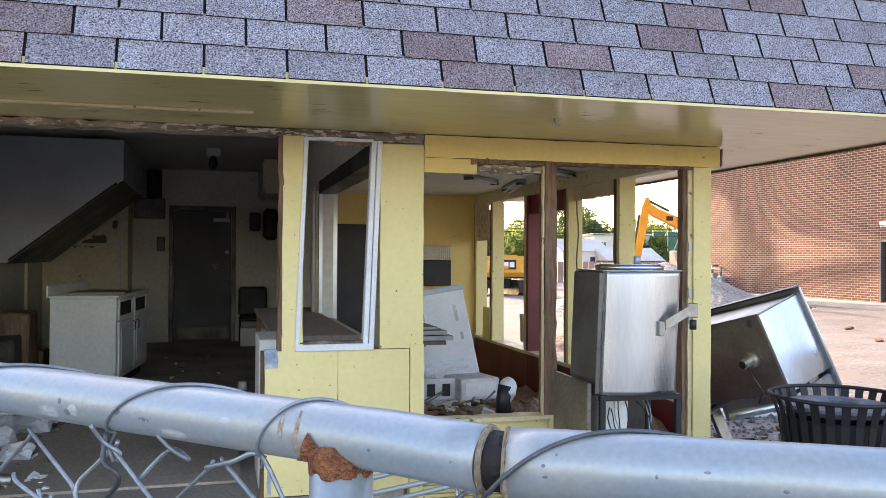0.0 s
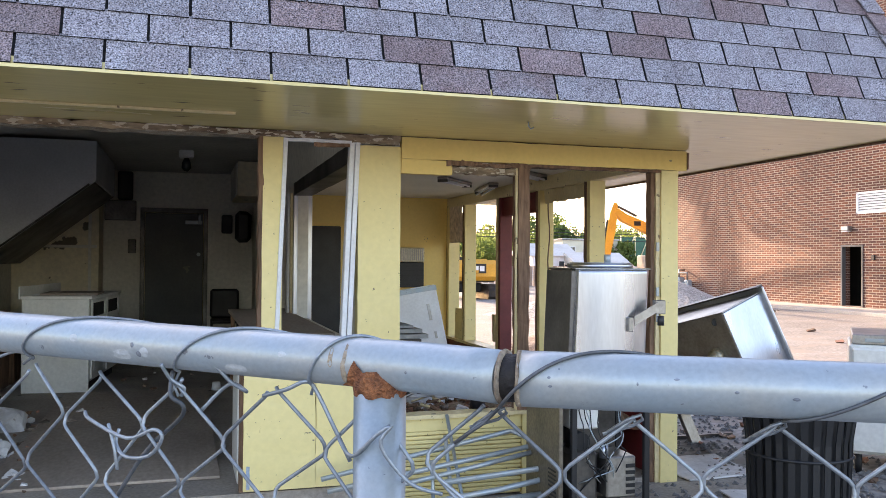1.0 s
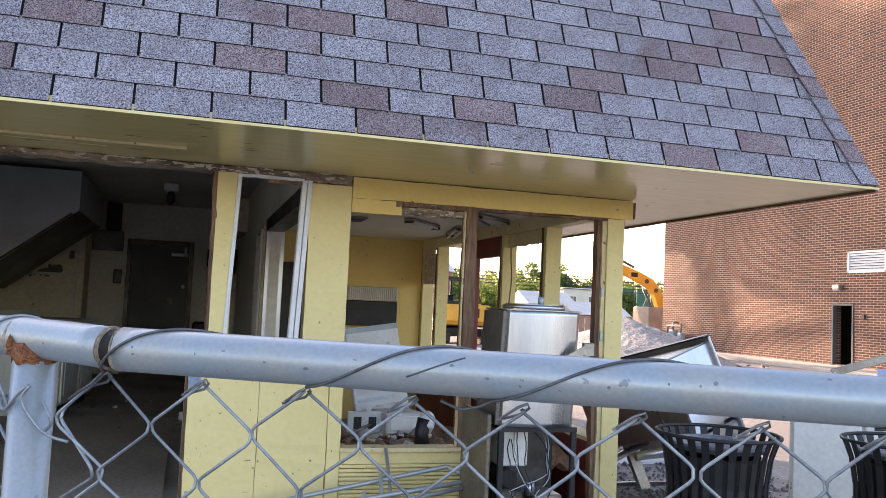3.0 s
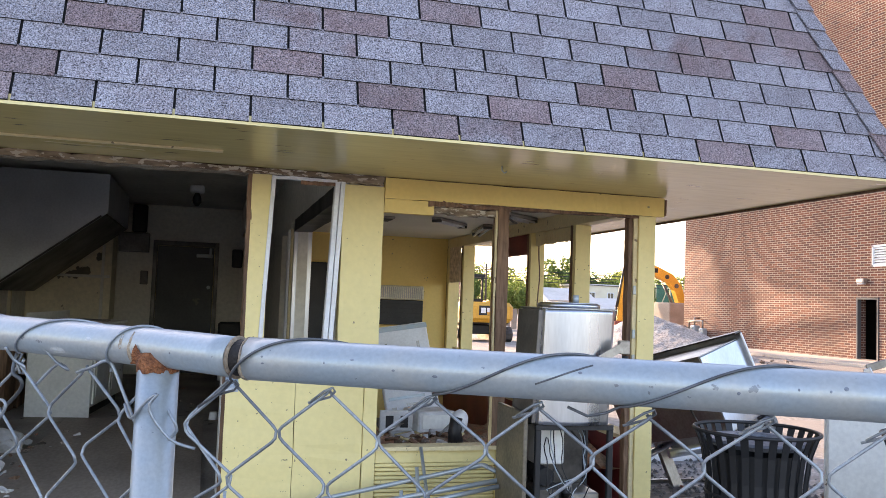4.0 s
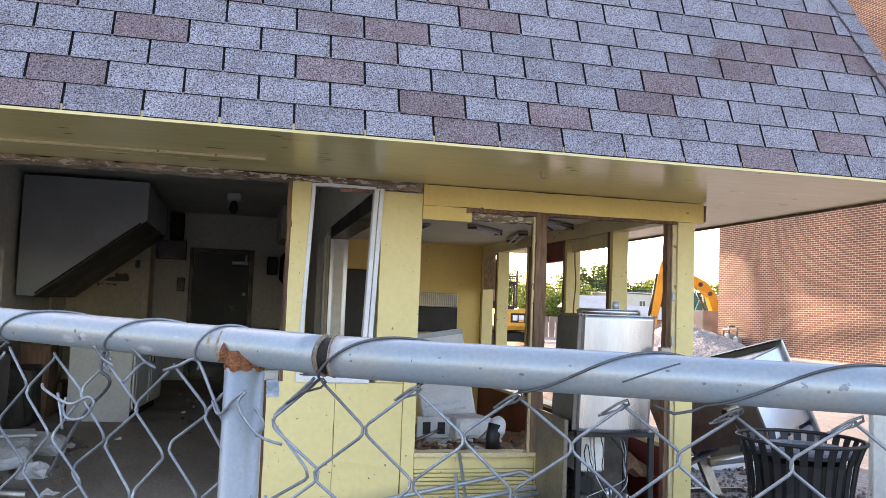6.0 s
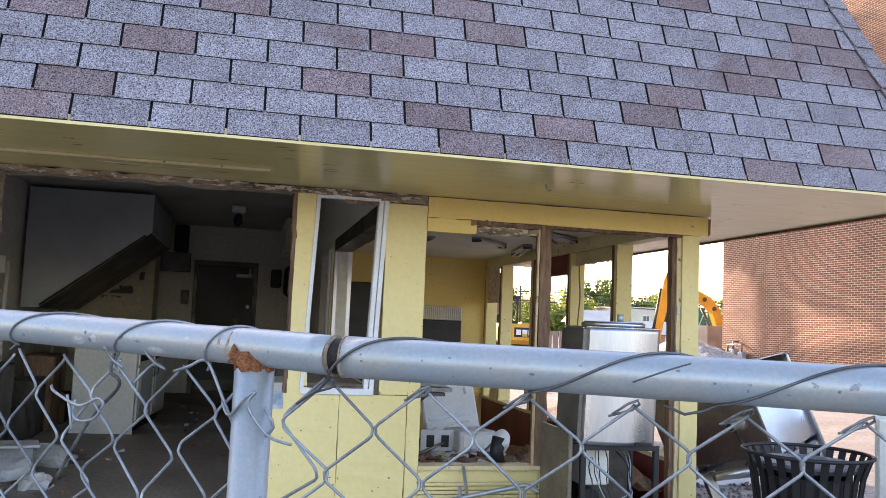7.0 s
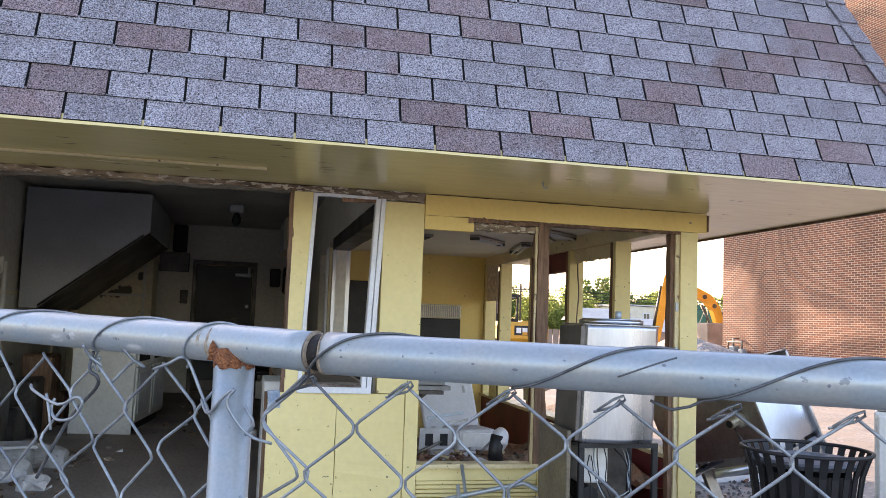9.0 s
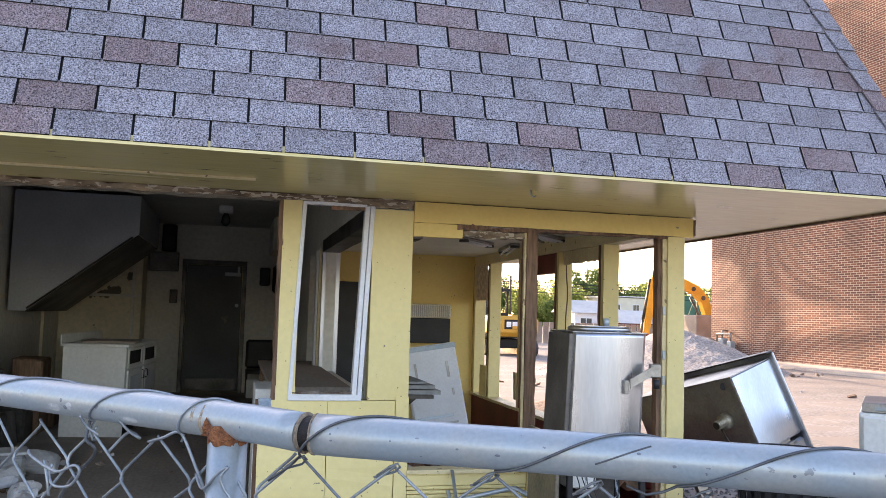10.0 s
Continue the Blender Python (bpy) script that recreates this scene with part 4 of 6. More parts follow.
def hood():
    h = thing("exhaust_hood", (-2.50, 10.2, 1.25), "large grey steel kitchen exhaust hood with a slanted end", "hood")
    # end panel: deep at the wall, short at the front edge
    prof = [(0.02, 1.42), (1.39, 1.42), (1.39, 0.97), (0.20, 0.03), (0.02, 0.03)]
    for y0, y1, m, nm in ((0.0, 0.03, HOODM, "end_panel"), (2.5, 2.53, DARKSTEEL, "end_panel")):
        bm = bmesh.new()
        a = [bm.verts.new((x, y0, z)) for x, z in prof]
        b = [bm.verts.new((x, y1, z)) for x, z in prof]
        bm.faces.new(a)
        bm.faces.new(b[::-1])
        for i in range(5):
            bm.faces.new((a[i], b[i], b[(i + 1) % 5], a[(i + 1) % 5]))
        part(nm, bm, m, h)
    part("front_panel", boxes((1.36, 1.39, 0.031, 2.499, 0.97, 1.42), bevel=0.004), HOODM, h)
    bm = bmesh.new()
    # sloping underside, much darker than the front and near end
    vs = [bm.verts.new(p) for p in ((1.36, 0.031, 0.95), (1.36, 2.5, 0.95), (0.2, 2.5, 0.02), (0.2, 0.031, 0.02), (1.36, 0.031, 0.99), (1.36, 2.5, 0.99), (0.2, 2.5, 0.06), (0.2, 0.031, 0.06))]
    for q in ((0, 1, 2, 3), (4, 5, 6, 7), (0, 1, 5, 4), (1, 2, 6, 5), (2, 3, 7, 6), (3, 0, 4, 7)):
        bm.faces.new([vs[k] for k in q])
    part("filter_bank", bm, DARKSTEEL, h, "black sloping underside of the hood")
    bm = bmesh.new()
    tube(bm, [(1.32, -0.012, 0.93), (0.22, -0.012, 0.06)], 0.012, 6)
    part("edge_trim", bm, DARKSTEEL, h)


def cabinet():
    c = thing("kitchen_cabinet", (-1.06, 9.15, 0.0), "white base cabinet with two drawers and two doors, chipped", "cabinet", turn=-6)
    part("body", boxes((-0.62, 0.0, 0.02, 1.55, 0.10, 0.93), bevel=0.004), APPL, c)
    part("side_panel", boxes((-0.63, 0.0, 0.0, 0.018, 0.0, 0.935), bevel=0.003), APPL, c)
    part("plinth", boxes((-0.60, -0.05, 0.03, 1.5, 0.0, 0.10)), BLACK, c)
    part("top", boxes((-0.64, 0.03, -0.02, 1.56, 0.936, 0.965), bevel=0.004), APPL, c)
    part("upstand", boxes((-0.66, -0.642, -0.02, 1.56, 0.936, 1.06), bevel=0.004), APPL, c)
    for y in (0.06, 0.82):
        dr = part("drawer_opening", boxes((0.001, 0.006, y + 0.05, y + 0.63, 0.74, 0.89)), HOLLOW, c, "empty drawer slot")
        part("drawer_front", boxes((0.006, 0.02, y, y + 0.045, 0.71, 0.92), (0.006, 0.02, y + 0.635, y + 0.68, 0.71, 0.92), (0.006, 0.02, y + 0.045, y + 0.635, 0.89, 0.92), (0.006, 0.02, y + 0.045, y + 0.635, 0.71, 0.75), bevel=0.003), APPL, c)
        d = part("door", boxes((0.001, 0.022, y, y + 0.68, 0.13, 0.69), bevel=0.004), APPL, c)
        part("door_panel", boxes((0.0225, 0.030, y + 0.07, y + 0.61, 0.20, 0.62), bevel=0.006), WHITE, d)
        yh = y + (0.62 if y < 0.5 else 0.05)
        part("handle", tubes([[(0.03, yh, 0.56), (0.055, yh, 0.57), (0.055, yh, 0.65), (0.03, yh, 0.66)]], 0.006, 6), BLACK, d)
    one("loose_board", boxes((-1.55, -1.0, 9.4, 10.1, 0.966, 0.985)), PLY, "thin board lying on the cabinet", "board")


back_door()
hood()
cabinet()
# pale panels and trim on the side wall under the hood
setting("trim", boxes((-2.528, -2.50, 9.5, 13.9, 1.42, 1.46), (-2.528, -2.49, 12.2, 12.27, 0.0, 2.7)), KWALL, "wall strip")
setting("wall_panel", boxes((-2.52, -1.36, 13.3, 13.36, 0.0, 2.75), (-1.42, -1.36, 13.361, 13.99, 0.0, 2.75)), KWALL, "yellowed wall panel beside the door")
one("wall_strip", boxes((-2.5, -1.38, 13.27, 13.298, 1.50, 1.54), (-1.50, -1.46, 13.27, 13.298, 0.1, 2.0)), KGREY, "dirty cover strips on a wall panel", "strip")
one("breaker_box", boxes((-1.34, -0.88, 13.90, 13.998, 1.94, 2.25), bevel=0.01), DARKSTEEL, "dark open breaker box on the wall", "box")
one("wall_conduit", boxes((-1.15, -0.93, 13.86, 13.998, 2.26, 2.70), bevel=0.02), BLACK, "black junction box under the ceiling", "box")
one("thermostat", boxes((-1.0, -0.88, 13.96, 13.998, 1.43, 1.65), bevel=0.01), DARKSTEEL, "dark switch box on the wall", "switch")
one("wall_phone", boxes((0.41, 0.58, 13.90, 13.998, 1.76, 2.06), bevel=0.02), BLACKP, "black wall telephone beside the back door", "telephone")
one("hanging_bag", rough(boxes((0.62, 0.86, 13.75, 13.95, 1.62, 2.12), bevel=0.06), 0.02, 8), BLACKP, "black bag hanging on the wall", "bag")
cb = thing("wall_cabinet", (0.899, 12.4, 2.2), "cream wall cabinet under the ceiling", "cabinet")
part("body", boxes((-0.36, 0.0, -0.5, 0.9, 0.02, 0.50), bevel=0.005), KWALL, cb)
part("door", boxes((-0.381, -0.362, -0.48, 0.19, 0.04, 0.48), bevel=0.004), APPL, cb)
part("door", boxes((-0.381, -0.362, 0.21, 0.88, 0.04, 0.48), bevel=0.004), APPL, cb)
ch = thing("high_chair", (0.46, 13.6, 0.0), "black padded chair beside the back door", "chair")
part("backrest", rough(boxes((-0.22, 0.22, 0.1, 0.17, 0.42, 0.88), bevel=0.05), 0.006, 6), BLACKP, ch)
part("seat", boxes((-0.22, 0.22, -0.3, 0.09, 0.36, 0.42), bevel=0.02), BLACKP, ch)
for x in (-0.2, 0.2):
    for y in (-0.28, 0.13):
        part("leg", tubes([[(x, y, 0.0), (x, y, 0.37)]], 0.014, 8), DARKSTEEL, ch)
one("storage_box", boxes((0.26, 0.70, 13.12, 13.28, 0.0, 0.28), bevel=0.01), APPL, "pale box in front of a chair", "box")
lamp = thing("ceiling_lamp", (-0.14, 11.1, 2.72), "bare bulb holder on the kitchen ceiling", "lamp")
part("base", boxes((-0.09, 0.09, -0.09, 0.09, -0.10, 0.0), bevel=0.02), WHITE, lamp)
bm = bmesh.new()
tube(bm, [(0, 0, -0.10), (0, 0, -0.16), (0, 0, -0.22), (0, 0, -0.27)], 0.06, 14, [0.5, 0.9, 1.0, 0.35])
part("bulb", bm, GLASS, lamp)
one("conduit", tubes([[(-2.42, 9.3, 0.4), (-2.42, 9.3, 1.75)]], 0.022, 8), APPL, "white conduit on the kitchen wall", "pipe")
one("conduit_box", boxes((-2.52, -2.42, 9.22, 9.38, 1.62, 1.80), bevel=0.01), APPL, "white conduit box on the wall", "box")
one("grab_pipe", tubes([[(-2.53, 6.4, 1.57), (-2.3, 6.4, 1.5), (-2.28, 6.4, 1.2)], [(-2.4, 6.4, 1.9), (-2.4, 6.4, 1.1)]], 0.025, 8), DARKSTEEL, "black bracket on the kitchen wall", "bracket")
# desk behind the small window
tb = thing("work_table", (0.30, 5.95, 0.0), "low table with a dirty brown board top", "table")
part("tabletop", rough(boxes((0.0, 0.585, 0.0, 3.2, 0.785, 0.825), bevel=0.004), 0.004, 5), PLY, tb)
for x, y in ((0.04, 0.05), (0.54, 0.05), (0.04, 3.1), (0.54, 3.1)):
    part("leg", boxes((x - 0.02, x + 0.02, y - 0.02, y + 0.02, 0.0, 0.785)), RAWWOOD, tb)
one("side_cupboard", boxes((0.17, 0.42, 5.2, 5.75, 0.0, 0.88), bevel=0.006), APPL, "narrow white cupboard just inside the opening", "cupboard")
for k, (y0, y1, m) in enumerate(((8.21, 8.27, STEEL), (8.29, 8.36, CREAM), (8.38, 8.50, WHITE))):
    setting("trim", boxes((0.86 - 0.02 * k, 1.04, y0, y1, 0.0, 2.0), bevel=0.004), m, "door frame strip")
one("upright_shelf", boxes((1.02, 1.5, 9.2, 9.7, G + 0.03, 1.72), bevel=0.01), BLACKP, "tall dark cabinet in the dining room", "cabinet")
cd = thing("wall_conduit_run", (0.899, 8.83, 0.0), "grey conduit with two switch boxes on the grey partition", "conduit")
part("pipe", tubes([[(-0.014, 0, 0.85), (-0.014, 0, 2.10)]], 0.011, 8), KGREY, cd)
for z in (1.16, 1.83):
    part("switch_box", boxes((-0.045, -0.002, -0.05, 0.05, z - 0.07, z + 0.07), bevel=0.005), APPL, cd)
one("switch_plate", boxes((0.895, 0.899, 8.7, 8.82, 1.2, 1.4)), WHITE, "white switch plate on the grey partition", "switch")
setting("floor_board", rough(boxes((-1.25, 0.08, 5.35, 9.0, 0.004, 0.022), bevel=0.002), 0.004, 2, seed=3), PLY, "large dirty plywood sheet on the floor")

# ---- dining room ----
ac = thing("wall_heater", (2.26, 9.748, 1.03), "beige wall heater with a dark lower grille", "heater")
part("body", boxes((-0.31, 0.31, -0.16, 0.0, 0.30, 0.47), bevel=0.012), mat("beige_enamel", (0.62, 0.56, 0.42), (0.55, 0.49, 0.36), 4, 0.5, bump=0.05), ac)
for i in range(25):
    x = -0.29 + i * 0.0236
    part("slat", boxes((x, x + 0.012, -0.168, -0.161, 0.32, 0.45)), DULLSTEEL, ac)
part("lower_panel", boxes((-0.31, 0.31, -0.14, 0.0, 0.0, 0.298), bevel=0.008), BLACKP, ac)
for i in range(5):
    part("bar", boxes((-0.305, 0.305, -0.148, -0.141, 0.03 + i * 0.055, 0.036 + i * 0.055)), BLACK, ac)


def leaning_panel():
    p = thing("leaning_door", (1.62, 6.6, 0.05), "white appliance door leaning in the dining room", "panel")
    bm = boxes((-0.235, 0.235, -0.03, 0.03, 0.0, 1.06), bevel=0.012)
    part("sheet", bm, WHITE, p)
    part("seal", boxes((-0.235, 0.235, -0.036, -0.0305, 1.01, 1.05), (-0.2, 0.12, -0.036, -0.0305, 0.42, 0.445)), GALV, p)
    for x, z, w, h in ((-0.16, 0.78, 0.02, 0.13), (0.12, 0.76, 0.025, 0.14), (0.14, 0.60, 0.02, 0.06), (-0.18, 0.32, 0.04, 0.04), (-0.05, 0.36, 0.2, 0.02)):
        part("tape", boxes((x, x + w, -0.0345, -0.0305, z, z + h)), DULLSTEEL, p)
    p.matrix_basis = pose(1.85, 6.75, 0.08, -12, -9, 0)


leaning_panel()
one("stacked_boards", rough(boxes((1.12, 1.50, 5.7, 6.3, 0.80, 0.83), (1.13, 1.46, 5.72, 6.3, 0.838, 0.865), (1.14, 1.4, 5.74, 6.3, 0.872, 0.888)), 0.006, 6), GREYBOARD, "stack of grey boards on a bench", "boards")
bn = thing("bench_stand", (1.2, 6.0, G + 0.03), "dark folding stand under a stack of boards", "stand")
part("leg", tubes([[(0.0, 0.0, 0.0), (0.0, 0.0, 0.85)], [(0.02, 0.0, 0.72), (0.22, 0.0, 0.88)]], 0.02, 8), DARKSTEEL, bn)
part("top_bar", boxes((-0.08, 0.25, -0.3, 0.3, 0.86, 0.885)), DARKSTEEL, bn)
wa = thing("window_unit", (1.80, 6.15, 0.32), "dented white window air conditioner lying in rubble", "air conditioner", turn=12)
part("case", boxes((-0.18, 0.14, -0.12, 0.18, 0.0, 0.16), bevel=0.012), PAPER, wa)
part("front", boxes((-0.15, 0.11, -0.128, -0.121, 0.03, 0.135), bevel=0.004), APPL, wa)
sp = thing("control_panel", (1.50, 6.10, 0.32), "white panel with two dark openings", "panel")
part("plate", boxes((-0.13, 0.13, 0.0, 0.02, 0.0, 0.16), bevel=0.004), PAPER, sp)
for x in (-0.085, 0.03):
    part("opening", boxes((x, x + 0.06, -0.004, -0.0005, 0.03, 0.12)), BLACK, sp)
bt = thing("rubber_boot", (1.75, 5.35, 0.34), "black rubber boot with a white plastic bag on it", "boot", turn=20)
bm = bmesh.new()
tube(bm, [(0.0, 0, 0.0), (-0.01, 0, 0.10), (0.015, 0, 0.19)], 0.055, 14, [1.0, 0.85, 0.95])
part("shaft", bm, BLACKP, bt)
bm = bmesh.new()
bmesh.ops.create_uvsphere(bm, u_segments=20, v_segments=14, radius=0.062)
for v in bm.verts:
    v.co = Vector((v.co.x * 0.9 + 0.04, v.co.y, v.co.z * 1.3 + 0.165))
rough(bm, 0.02, 14)
for f_ in bm.faces:
    f_.smooth = True
part("bag", bm, WHITE, bt, "crumpled white plastic bag")


def chunk(seed, s):
    bm = bmesh.new()
    bmesh.ops.create_cube(bm, size=1.0)
    bmesh.ops.subdivide_edges(bm, edges=list(bm.edges), cuts=1, use_grid_fill=True)
    for v in bm.verts:
        v.co += noise.noise_vector(v.co * 1.3 + Vector((seed * 7.7, seed, 0))) * 0.33
        v.co *= s
    return bm


CHUNKS = [mesh_of(chunk(i, 0.5), "rubble_piece", m) for i, m in enumerate((RUBBLE, RUBBLEB, RUBBLEB, RUBBLEB, RAWWOOD, PAPER))]


def scatter(n, x0, x1, y0, y1, base, lo, hi, flat=0.55, label="broken lump of demolition rubble", kinds=6, grp="rubble"):
    for _ in range(n):
        ob = new("rubble_piece", CHUNKS[random.randrange(kinds)])
        s = random.uniform(lo, hi)
        x, y = random.uniform(x0, x1), random.uniform(y0, y1)
        z = base(x, y) if callable(base) else base
        ob.matrix_basis = pose(x, y, z + s * flat * 0.35, random.uniform(-25, 25), random.uniform(-25, 25), random.uniform(0, 360)) @ Matrix.Diagonal((s * random.uniform(0.8, 1.9), s, s * flat, 1))
        tagged(ob, label, "rubble", grp)


def mound(x, y):
    return 0.08 + 0.20 * math.exp(-((y - 5.7) / 0.9) ** 2)


bm = bmesh.new()
N = 26
vs = [[bm.verts.new((1.05 + 1.84 * i / N, 5.12 + 2.9 * j / N, max(G + 0.02, mound(1.05 + 1.84 * i / N, 5.12 + 2.9 * j / N) + 0.10 * noise.noise(Vector((i * 0.5, j * 0.5, 2)))))) for j in range(N + 1)] for i in range(N + 1)]
for i in range(N):
    for j in range(N):
        bm.faces.new((vs[i][j], vs[i + 1][j], vs[i + 1][j + 1], vs[i][j + 1]))
tagged(part("rubble_heap", bm, RUBBLEB), "heap of plaster, brick and splinters inside the opening", "rubble", kind="stuff")
scatter(85, 1.15, 2.0, 5.2, 6.3, mound, 0.05, 0.13)
scatter(20, 1.9, 2.8, 5.2, 7.5, mound, 0.05, 0.14)
for k in range(22):
    x, y = random.uniform(1.15, 1.95), random.uniform(5.2, 6.2)
    z = mound(x, y) + 0.05
    a, l = random.uniform(0, 3.14), random.uniform(0.1, 0.28)
    one("splinter", tubes([[(x, y, z), (x + math.cos(a) * l, y + math.sin(a) * l * 0.6, z + random.uniform(-0.02, 0.09))]], random.uniform(0.006, 0.014), 4), random.choice((RAWWOOD, CREAM, DULLSTEEL)), "broken wooden splinter in the rubble", "splinter", "splinters")
def strip_light(at, turn, length, sag):
    fl = thing("strip_light", at, "bare fluorescent strip light loose under the ceiling", "light", "strip lights", turn=turn)
    part("housing", boxes((-length / 2, length / 2, -0.05, 0.05, -0.024, 0.0), bevel=0.006), DULLSTEEL, fl)
    for y in (-0.03, 0.03):
        part("tube", tubes([[(-length / 2 + 0.03, y, -0.036), (length / 2 - 0.03, y, -0.036 - sag)]], 0.010, 8), WHITE, fl)
    for x in (-length / 2 + 0.012, length / 2 - 0.012):
        part("socket", boxes((x - 0.012, x + 0.012, -0.045, 0.045, -0.048, -0.025)), DARKSTEEL, fl)


strip_light((2.24, 7.4, 2.098), 50, 0.62, 0.0)
strip_light((2.74, 7.95, 2.098), 80, 0.85, 0.02)
strip_light((2.62, 6.55, 2.098), 40, 0.5, 0.01)
strip_light((1.85, 5.75, 2.098), 8, 0.8, 0.015)
one("conduit", tubes([[(2.0, 5.5, 2.06), (2.3, 6.0, 2.02), (2.62, 6.7, 2.05), (2.8, 7.1, 2.08)]], 0.010, 6), DARKSTEEL, "loose cable sagging under the dining room ceiling", "cable")
vn = thing("ceiling_vent", (1.55, 7.5, 2.098), "metal air vent in the dining room ceiling", "vent")
part("frame", boxes((-0.15, 0.15, -0.15, 0.15, -0.02, 0.0), bevel=0.005), DULLSTEEL, vn)
for i in range(5):
    part("slat", boxes((-0.13, 0.13, -0.12 + i * 0.05, -0.10 + i * 0.05, -0.03, -0.021)), DARKSTEEL, vn)

# ---- outside the front wall ----


def boiler():
    b = thing("steam_cabinet", (1.80, 4.02, G), "dented stainless steel boiler cabinet on an open black base", "boiler", turn=-2)
    t0, t1 = 0.80, 1.425
    bm = bmesh.new()
    prof = [(0.0, 0.03), (0.01, 0.0), (0.20, -0.045), (0.40, -0.01), (0.43, 0.03), (0.43, 0.30), (0.0, 0.36)]
    rows = []
    for z in (t0, t0 + 0.02, t0 + 0.2, t0 + 0.42, t1 - 0.02, t1):
        row = []
        for x, y in prof:
            dent = 0.008 * noise.noise(Vector((x * 5, y * 5, z * 4)))
            row.append(bm.verts.new((x + dent + (z - t0) * 0.04, y + dent, z)))
        rows.append(row)
    for a, c in zip(rows, rows[1:]):
        for i in range(len(prof)):
            j = (i + 1) % len(prof)
            f = bm.faces.new((a[i], a[j], c[j], c[i]))
            f.smooth = 0 < i < 3
    bm.faces.new(rows[0][::-1])
    bm.faces.new(rows[-1])
    part("shell", bm, STEEL, b)
    # thin skin that makes the left side darker than the rest of the shell
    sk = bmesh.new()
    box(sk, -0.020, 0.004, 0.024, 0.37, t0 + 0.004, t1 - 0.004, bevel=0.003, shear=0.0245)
    part("side_skin", sk, mat("brown_grey_steel", (0.17, 0.16, 0.15), (0.11, 0.10, 0.095), 4, 0.4, 0.7, bump=0.06, fine=50, fine_amount=0.12), b, "darker brown-grey skin over one side of the shell")
    part("top_plate", boxes((0.012, 0.452, -0.004, 0.37, t1 + 0.001, t1 + 0.009), bevel=0.003), STEEL, b)
    bm = bmesh.new()
    disc(bm, (0.235, 0.17, t1 + 0.010), 0.178, 0.022, 40)
    disc(bm, (0.235, 0.17, t1 + 0.0325), 0.165, 0.006, 40)
    part("lid", bm, STEEL, b, "round steel lid")
    bm = bmesh.new()
    disc(bm, (0.27, 0.15, t1 + 0.037), 0.018, 0.045, 12)
    part("nozzle", bm, GALV, b)
    # strap and catches
    part("catch", boxes((0.30, 0.325, -0.048, -0.02, 1.10, 1.175), bevel=0.003), DULLSTEEL, b)
    part("strap", plank(0.33, 0.47, -0.055, -0.048, 1.13, 1.18, 6, 0.001, 2.0), DULLSTEEL, b)
    st = [o for o in b.children if o.name.startswith("strap")][0]
    for v in st.data.vertices:
        v.co.z += (v.co.x - 0.33) * 0.55
    part("bracket", boxes((0.455, 0.515, -0.05, -0.01, 1.19, 1.265), bevel=0.004), DULLSTEEL, b)
    part("knob", disc(bmesh.new(), (0.49, -0.04, 1.13), 0.018, 0.05, 10), BLACKP, b)
    # base
    for x, y in ((0.0, 0.0), (0.42, 0.0), (0.0, 0.34), (0.42, 0.34)):
        part("leg", boxes((x, x + 0.03, y, y + 0.03, 0.0, t0 - 0.03), bevel=0.003), BLACK, b)
    for r in ((0.0, 0.45, 0.0, 0.03, t0 - 0.03, t0 - 0.003), (0.0, 0.45, 0.34, 0.37, t0 - 0.03, t0 - 0.003), (0.03, 0.42, 0.0, 0.03, 0.06, 0.09)):
        part("base_rail", boxes(r), BLACK, b)
    part("side_panel", boxes((-0.065, -0.04, 0.02, 0.5, 0.02, 0.86), bevel=0.004), mat("brown_panel", (0.19, 0.16, 0.12), (0.13, 0.11, 0.085), 4, 0.45, 0.5, bump=0.05), b, "brown-grey side panel with vent slots")
    for i in range(8):
        part("vent_slot", boxes((-0.069, -0.0655, 0.06, 0.16, 0.20 + i * 0.022, 0.208 + i * 0.022)), BLACK, b)
    part("back_panel", boxes((0.03, 0.42, 0.345, 0.36, 0.03, 0.765), bevel=0.003), DARKSTEEL, b)
    part("bottom_tray", boxes((0.03, 0.42, 0.03, 0.34, 0.10, 0.13)), DARKSTEEL, b)
    part("gear_case", boxes((0.04, 0.20, 0.10, 0.30, 0.13, 0.45), bevel=0.02), DARKSTEEL, b)
    part("control_box", boxes((0.05, 0.22, 0.14, 0.3, 0.56, 0.76), bevel=0.008), APPL, b)
    part("relay_box", boxes((0.23, 0.40, 0.06, 0.3, 0.20, 0.42), bevel=0.008), DULLSTEEL, b)
    for i in range(5):
        part("louvre", boxes((0.34, 0.39, 0.052, 0.0595, 0.22 + i * 0.035, 0.24 + i * 0.035)), BLACK, b)
    part("motor", disc(bmesh.new(), (0.21, 0.06, 0.42), 0.024, 0.07, 14), STEEL, b)
    part("motor", tube(bmesh.new(), [(0.10, 0.1, 0.5), (0.10, 0.3, 0.5)], 0.05, 14), BLACK, b)
    for k in range(9):
        r = random.Random(k)
        x = r.uniform(0.06, 0.38)
        pts = [(x, r.uniform(0.05, 0.2), 0.76), (x + r.uniform(-0.08, 0.08), 0.04, r.uniform(0.5, 0.65)), (r.uniform(0.08, 0.36), 0.02, r.uniform(0.35, 0.5)), (r.uniform(0.08, 0.36), 0.1, r.uniform(0.18, 0.3))]
        pts = [Vector(p) for p in pts]
        fine = []
        for a, c in zip(pts, pts[1:]):
            for s in range(5):
                fine.append(a.lerp(c, s / 5) + Vector((0.01 * math.sin(s + k), 0.006 * math.cos(s * 2), 0)))
        part("cable", tube(bmesh.new(), fine + [pts[-1]], 0.0032, 6), BLACK if k % 3 else GALV, b)


